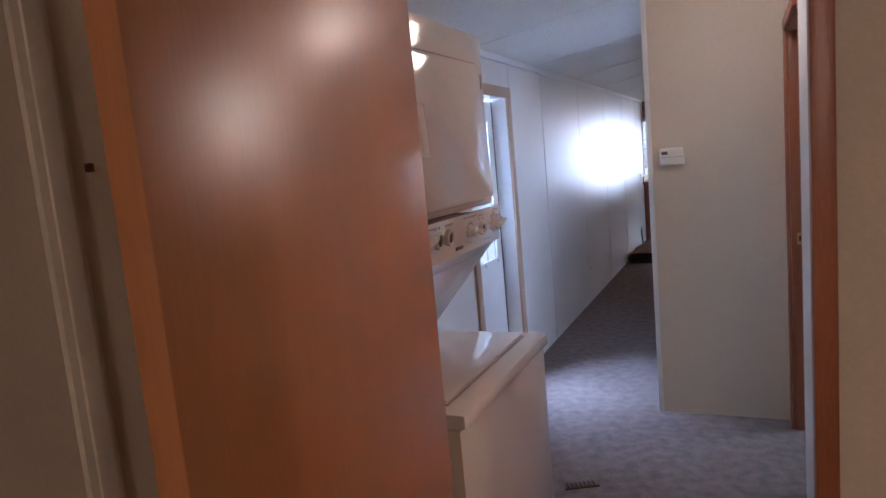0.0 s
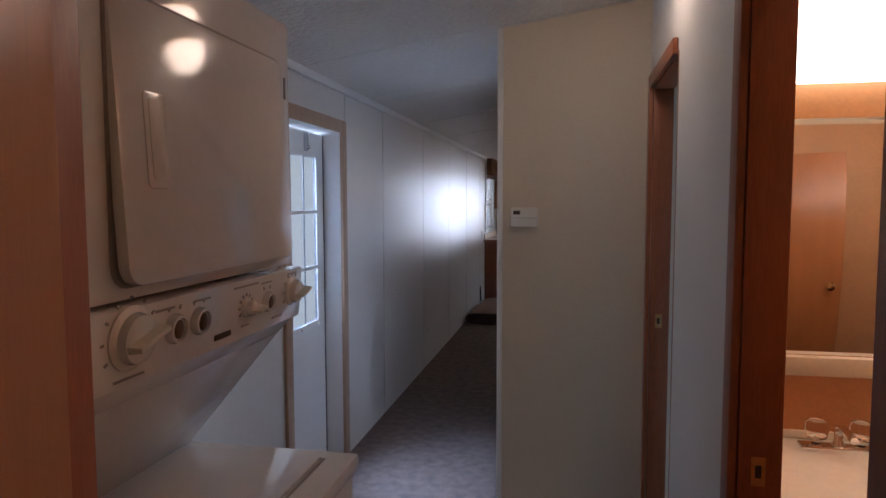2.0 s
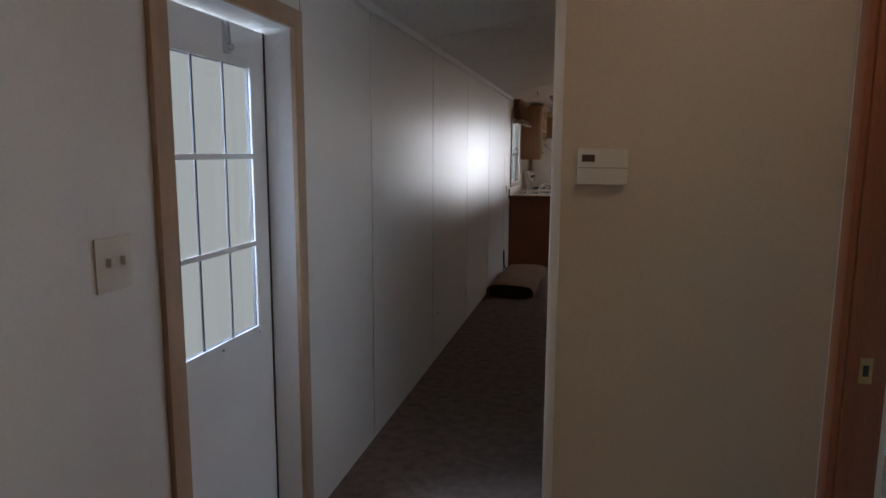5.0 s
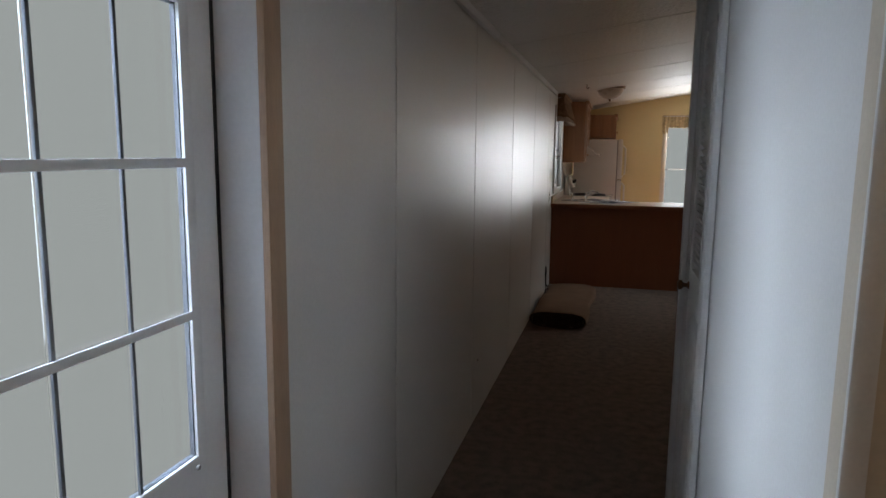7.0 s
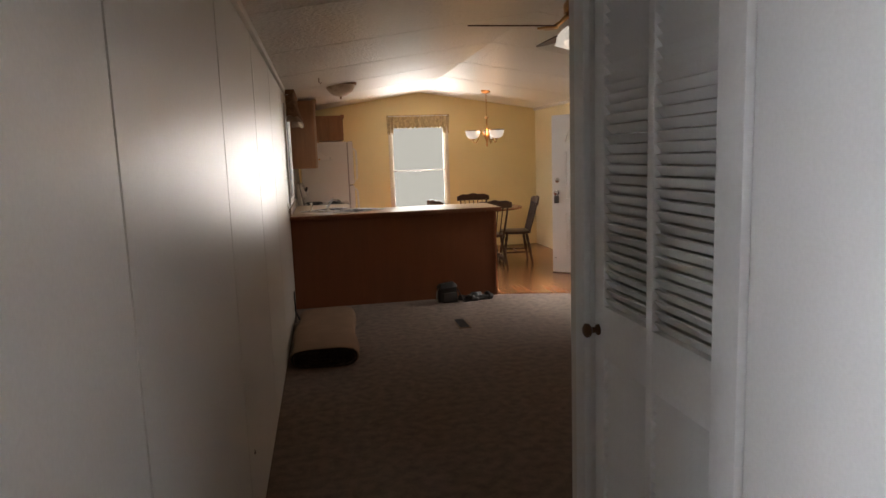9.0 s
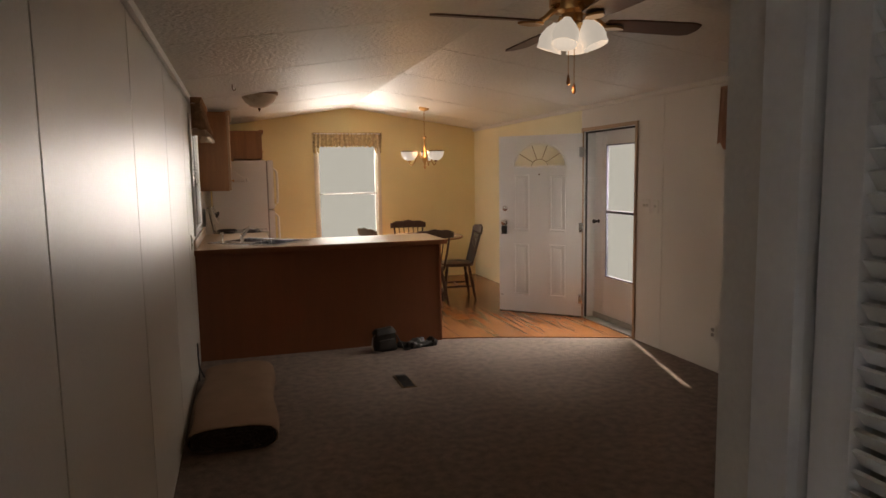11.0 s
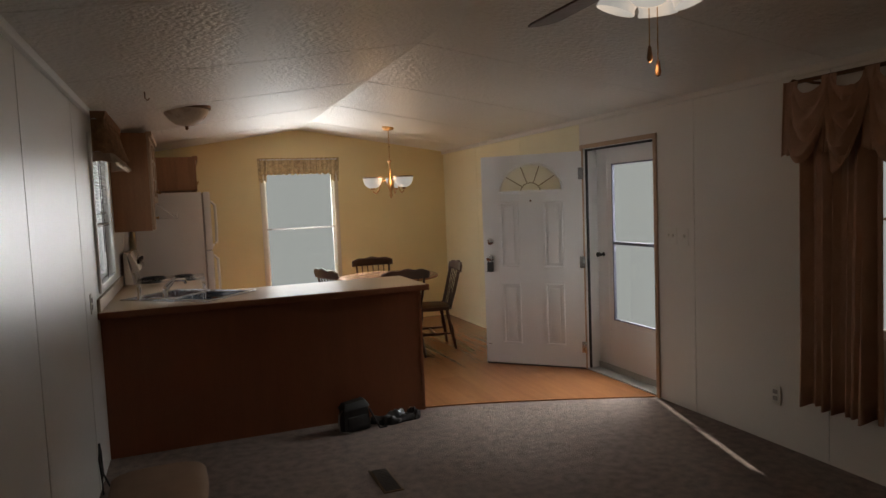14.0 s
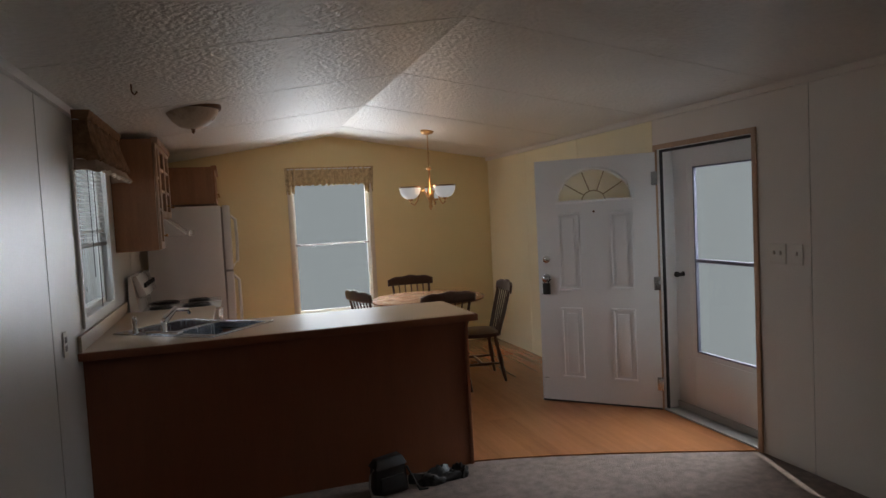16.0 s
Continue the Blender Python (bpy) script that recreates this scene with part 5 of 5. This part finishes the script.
def windsor_chair(place):
    """Local y runs to the front, the back is at negative y."""
    ob = thing("dining_chair", place, "dark-stained wooden spindle-back dining chair", "chair", "chairs round the table")
    s = Shape()
    out = [(0.22 * math.copysign(abs(math.cos(a)) ** 0.7, math.cos(a)), 0.205 * math.copysign(abs(math.sin(a)) ** 0.7, math.sin(a))) for a in [i * 2 * math.pi / 28 for i in range(28)]]
    s.prism(out, 0.415, 0.45, 0.008)
    s.done("seat", CHAIRWOOD, ob)
    for x in (-1, 1):
        for y in (-1, 1):
            p0, p1 = Vector((x * 0.14, y * 0.13, 0.42)), Vector((x * 0.205, y * 0.20, 0.0))
            s = Shape()
            s.tube([p0.lerp(p1, f) for f in (0, 0.12, 0.2, 0.26, 0.45, 0.6, 0.66, 0.72, 0.9, 1)], [0.014, 0.018, 0.021, 0.015, 0.022, 0.022, 0.014, 0.018, 0.015, 0.012])
            s.done("leg", CHAIRWOOD, ob)
        s = Shape().tube([(x * 0.178, -0.17, 0.17), (x * 0.175, 0, 0.17), (x * 0.178, 0.17, 0.17)], [0.009, 0.015, 0.009])
        s.done("stretcher", CHAIRWOOD, ob)
    Shape().tube([(-0.17, 0, 0.17), (0, 0, 0.17), (0.17, 0, 0.17)], [0.009, 0.015, 0.009]).done("stretcher", CHAIRWOOD, ob)
    for k in range(7):
        x = -0.18 + 0.06 * k
        edge = k in (0, 6)
        s = Shape().tube([(x * 0.92, -0.165 + 0.012 * (1 - abs(x) / 0.18) * -1, 0.44), (x * 1.02, -0.215, 0.62), (x * 1.1, -0.265, 0.82)], [0.013 if edge else 0.008, 0.014 if edge else 0.007, 0.011 if edge else 0.006])
        s.done("spindle", CHAIRWOOD, ob)
    s = Shape()
    n = 24
    rows = []
    for k in range(5):
        f = k / 4
        row = []
        for i in range(n + 1):
            u = -1 + 2 * i / n
            top = 0.885 + 0.014 * math.cos(u * math.pi / 2) ** 2 + 0.006 * math.cos(u * math.pi * 3) - 0.014 * u ** 4
            row.append((u * 0.245, -0.262 - 0.035 * (1 - u * u) - 0.012 * f, 0.80 + (top - 0.80) * f))
        rows.append(row)
    s.sheet(rows, 0.02)
    s.done("crest_rail", CHAIRWOOD, ob)
    return ob


chair = windsor_chair(pose(2.87, 12.92, 0, 0, 0, 82))
copy_thing(chair, pose(2.55, 13.78, 0, 0, 0, 178))
copy_thing(chair, pose(2.42, 12.68, 0, 0, 0, 4))
copy_thing(chair, pose(2.07, 13.15, 0, 0, 0, -74))


def six_panel_door(place):
    """The front door: local x from the hinge to the free edge, y away from the room's view."""
    ob = thing("front_door", place, "open white six-panel steel door with a fan window", "door")
    w, h, t = 0.915, 1.91, 0.044
    cx, r, zf = w / 2, 0.285, 1.58
    s = Shape()
    n = 20
    arc = [(cx + r * math.cos(math.pi * i / n), zf + 0.86 * r * math.sin(math.pi * i / n)) for i in range(n + 1)]
    s.box(0, w, -t, 0, 0.012, zf)
    s.box(0, cx - r, -t, 0, zf, h), s.box(cx + r, w, -t, 0, zf, h)
    for (xa, za), (xb, zb) in zip(arc, arc[1:]):
        s.hexa([(xb, -t, zb), (xa, -t, za), (xa, 0, za), (xb, 0, zb), (xb, -t, h), (xa, -t, h), (xa, 0, h), (xb, 0, h)])
    s.done("leaf", WHITE, ob)
    s = Shape()
    s.tube([(x, 0.002, z) for x, z in arc], 0.013, 8)
    s.box(cx - r - 0.012, cx + r + 0.012, -0.004, 0.014, zf - 0.012, zf + 0.012, 0.004)
    s.done("fan_frame", WHITE, ob)
    s = Shape()
    for a in (36, 72, 108, 144):
        c, q = math.cos(radians(a)), math.sin(radians(a))
        s.tube([(cx + 0.09 * c, -0.004, zf + 0.08 * q), (cx + r * c, -0.004, zf + 0.86 * r * q)], 0.005, 6)
    s.tube([(cx + 0.09 * math.cos(i * math.pi / 10), -0.004, zf + 0.08 * math.sin(i * math.pi / 10)) for i in range(11)], 0.005, 6)
    s.done("fan_bars", GREYMARK, ob)
    s = Shape()
    for (xa, za), (xb, zb) in zip(arc, arc[1:]):
        s.hexa([(xb, -t + 0.012, zf), (xa, -t + 0.012, zf), (xa, -t + 0.016, zf), (xb, -t + 0.016, zf), (xb, -t + 0.012, zb), (xa, -t + 0.012, za), (xa, -t + 0.016, za), (xb, -t + 0.016, zb)])
    s.done("fan_pane", glass_pane("frosted_fan_glass", (0.80, 0.81, 0.80), 0.5), ob)
    for x0, x1 in ((0.17, 0.345), (0.57, 0.745)):
        for z0, z1 in ((0.20, 0.76), (0.90, 1.50)):
            s = Shape()
            for a, b, c, d in ((x0, x1, z0, z0 + 0.022), (x0, x1, z1 - 0.022, z1), (x0, x0 + 0.022, z0 + 0.022, z1 - 0.022), (x1 - 0.022, x1, z0 + 0.022, z1 - 0.022)):
                s.box(a, b, -0.002, 0.012, c, d, 0.007)
            s.box(x0 + 0.045, x1 - 0.045, -0.002, 0.008, z0 + 0.045, z1 - 0.045, 0.006)
            s.done("panel", WHITE, ob)
    Shape().lathe([(0.0, 0.004), (0.009, 0.003), (0.007, 0.0)], at=(cx, 0, 1.50), seg=12, axis="y").done("peephole", BRONZE, ob)
    s = Shape().lathe([(0.03, 0), (0.03, 0.01), (0.022, 0.016), (0, 0.017)], at=(w - 0.07, 0, 1.14), seg=20, axis="y")
    s.box(w - 0.074, w - 0.066, 0.015, 0.035, 1.125, 1.155, 0.002)
    s.done("deadbolt", CHROME, ob)
    s = Shape().lathe([(0.032, 0), (0.032, 0.008), (0.012, 0.012), (0.012, 0.035), (0.027, 0.045), (0.027, 0.06), (0, 0.068)], at=(w - 0.07, 0, 0.99), seg=20, axis="y")
    s.done("knob", CHROME, ob)
    s = Shape().box(w - 0.10, w - 0.045, 0.02, 0.055, 0.865, 0.955, 0.008)
    s.tube([(w - 0.09, 0.037, 0.955), (w - 0.09, 0.037, 1.0), (w - 0.055, 0.037, 1.0), (w - 0.055, 0.037, 0.955)], 0.005, 8)
    s.done("lock_box", BLACK, ob)
    for z in (0.2, 0.95, 1.72):
        Shape().box(-0.014, 0.03, -0.004, 0.005, z - 0.05, z + 0.05, 0.002).done("hinge", STEEL, ob)
    for z in (0.19, 0.86):
        Shape().box(w - 0.05, w - 0.02, 0.0, 0.003, z, z + 0.006).done("scuff_plate", GREYMARK, ob)
    Shape().box(0.0, w, -t, 0.004, 0.002, 0.02).done("door_sweep", BLACK, ob)
    return ob


# hinged at the north side of the opening and swung back into the dining room
yaw = math.degrees(math.atan2(12.02 - 11.37, 3.07 - 3.735))
six_panel_door(pose(3.728, 11.365, 0, 0, 0, yaw))


def storm_door(place):
    """Outer door: local x along it, y towards the room."""
    ob = thing("storm_door", place, "closed white storm door with two glass lights", "storm door")
    w, h = 0.905, 1.905
    gx0, gx1 = 0.015, 0.69
    s = Shape()
    for a, b, c, d in ((0.0, gx0, 0.0, h), (gx1, w, 0.0, h), (gx0, gx1, 0.0, 0.445), (gx0, gx1, 1.765, h)):
        s.box(a, b, 0, 0.03, c, d, 0.002)
    s.box(0.02, gx1 + 0.02, 0.029, 0.034, 0.09, 0.41, 0.003)
    s.box(gx1 + 0.06, w - 0.06, 0.029, 0.034, 0.06, h - 0.06, 0.003)
    s.done("leaf", WHITE, ob)
    s = Shape()
    for a, b, c, d in ((gx0, gx0 + 0.014, 0.445, 1.765), (gx1 - 0.014, gx1, 0.445, 1.765), (gx0 + 0.014, gx1 - 0.014, 0.445, 0.457), (gx0 + 0.014, gx1 - 0.014, 1.753, 1.765)):
        s.box(a, b, 0.010, 0.034, c, d, 0.002)
    s.box(gx0, gx1, 0.010, 0.033, 1.090, 1.116, 0.003)
    s.done("glazing_bar", surface("grey_aluminium_bar", (0.20, 0.20, 0.26), 0.4, metal=0.5), ob)
    for z0, z1 in ((0.455, 1.092), (1.114, 1.755)):
        g = Shape().box(gx0 + 0.01, gx1 - 0.01, 0.012, 0.016, z0, z1).done("pane", GLASS, ob)
        g.visible_shadow = False
    s = Shape().lathe([(0.018, 0.03), (0.018, 0.04), (0.01, 0.044), (0.01, 0.075), (0.02, 0.08), (0.02, 0.10), (0, 0.102)], at=(0.815, 0, 1.0), seg=14, axis="y")
    s.box(0.765, 0.835, 0.085, 0.10, 0.99, 1.01, 0.004)
    s.done("handle", BLACK, ob)
    Shape().box(0.0, w, 0.03, 0.045, 0.0, 0.05, 0.003).done("sweep", surface("grey_sill", (0.4, 0.4, 0.38), 0.5), ob)
    return ob


storm_door(pose(EAST + 0.12, 10.445, 0, 0, 0, 90) @ pose(0, -0.03, 0.018))
structure(Shape().box(EAST - 0.01, EAST + 0.2, 10.444, 11.356, 0.001, 0.018, 0.004).done("door_1", surface("grey_threshold", (0.35, 0.35, 0.33), 0.45, metal=0.4)), "grey metal threshold under the front door", "threshold")
tagged(Shape().tube([(0.36, 10.72, ceil_at(0.36) + 0.005), (0.36, 10.72, ceil_at(0.36) - 0.035), (0.372, 10.72, ceil_at(0.36) - 0.05), (0.385, 10.72, ceil_at(0.36) - 0.035)], 0.004, 8).done("ceiling_hook", BRONZE), "small dark hook screwed into the ceiling", "hook")


# ---- pieces of walls and floors ----
def lining(parent, name, mats, x0, x1, seams, z0, z1, holes, gap=0.013):
    """Wall panels between seams, cut round openings; one object each."""
    for a, b in zip(seams, seams[1:]):
        s = Shape()
        hs = [h for h in holes if h[0] < b and h[1] > a]
        ys, zs = spans(a, b, [h[:2] for h in hs]), spans(z0, z1, [h[2:] for h in hs])
        for p, q in zip(ys, ys[1:]):
            for c, d in zip(zs, zs[1:]):
                if not any(h[0] < (p + q) / 2 < h[1] and h[2] < (c + d) / 2 < h[3] for h in hs):
                    s.box(x0, x1, p + (gap / 2 if p == a else 0), q - (gap / 2 if q == b else 0), c, d)
        s.done(name, mats if not callable(mats) else mats((a + b) / 2), parent)


for y in (4.76, 5.542, 6.81, 8.058, 9.267, 10.48, 11.70, 12.92):
    structure(Shape().box(-0.0035, -0.0012, y - 0.009, y + 0.009, 0, EAVE).done("trim_seam_west", SEAM), "dark joint between wall panels", "trim")
for y in (7.8, 9.03, 10.04, 11.415, 12.51, 13.60):
    structure(Shape().box(EAST + 0.0012, EAST + 0.0035, y - 0.004, y + 0.004, 0, EAVE).done("trim_seam_east", SEAM), "thin joint between wall panels", "trim")
lining(west, "panel", VINYL, -0.0035, 0.003, [SOUTH, 1.1, 2.32, 4.76, 5.542, 6.81, 8.058, 9.267, 10.48, 11.70, 12.92, NORTH], 0.0, EAVE, [BACK_DOOR, KITCHEN_WIN])
lining(east, "panel", lambda y: YELLOW_PALE if y > 11.4 else VINYL_EAST, EAST - 0.003, EAST + 0.0035, [SOUTH, 3.6, 6.04, 7.8, 9.03, 10.04, 11.415, 12.51, 13.60, NORTH], 0.0, EAVE, [FRONT_DOOR, DRAPED_WIN, BED_WIN], 0.005)

# laminate planks
floor_ob = bpy.data.objects["floor"]


def carpet_edge(x):
    """Where the carpet ends: a slant from the counter's corner to the front door."""
    if x < 2.09:
        return 11.03
    return 11.03 + (10.43 - 11.03) * ((x - 2.09) / (3.75 - 2.09)) ** 1.25


pw = 0.19
k = 0
x = 0.0
rnd = random.Random(4)
while x < EAST - 0.01:
    x1 = min(x + pw, EAST)
    y = carpet_edge((x + x1) / 2)
    first = True
    cut = y + rnd.uniform(0.5, 1.2)
    while y < NORTH - 0.01:
        y1 = min(cut, NORTH)
        if NORTH - y1 < 0.25:
            y1 = NORTH
        s = Shape()
        ya, yb = (carpet_edge(x), carpet_edge(x1)) if first else (y, y)
        s.hexa([(x, ya, 0.001), (x1, yb, 0.001), (x1, y1, 0.001), (x, y1, 0.001), (x, ya, 0.008), (x1, yb, 0.008), (x1, y1, 0.008), (x, y1, 0.008)])
        s.done("plank", rnd.choice(LAMINATES), floor_ob)
        first = False
        y, cut = y1, y1 + 1.22
    x = x1
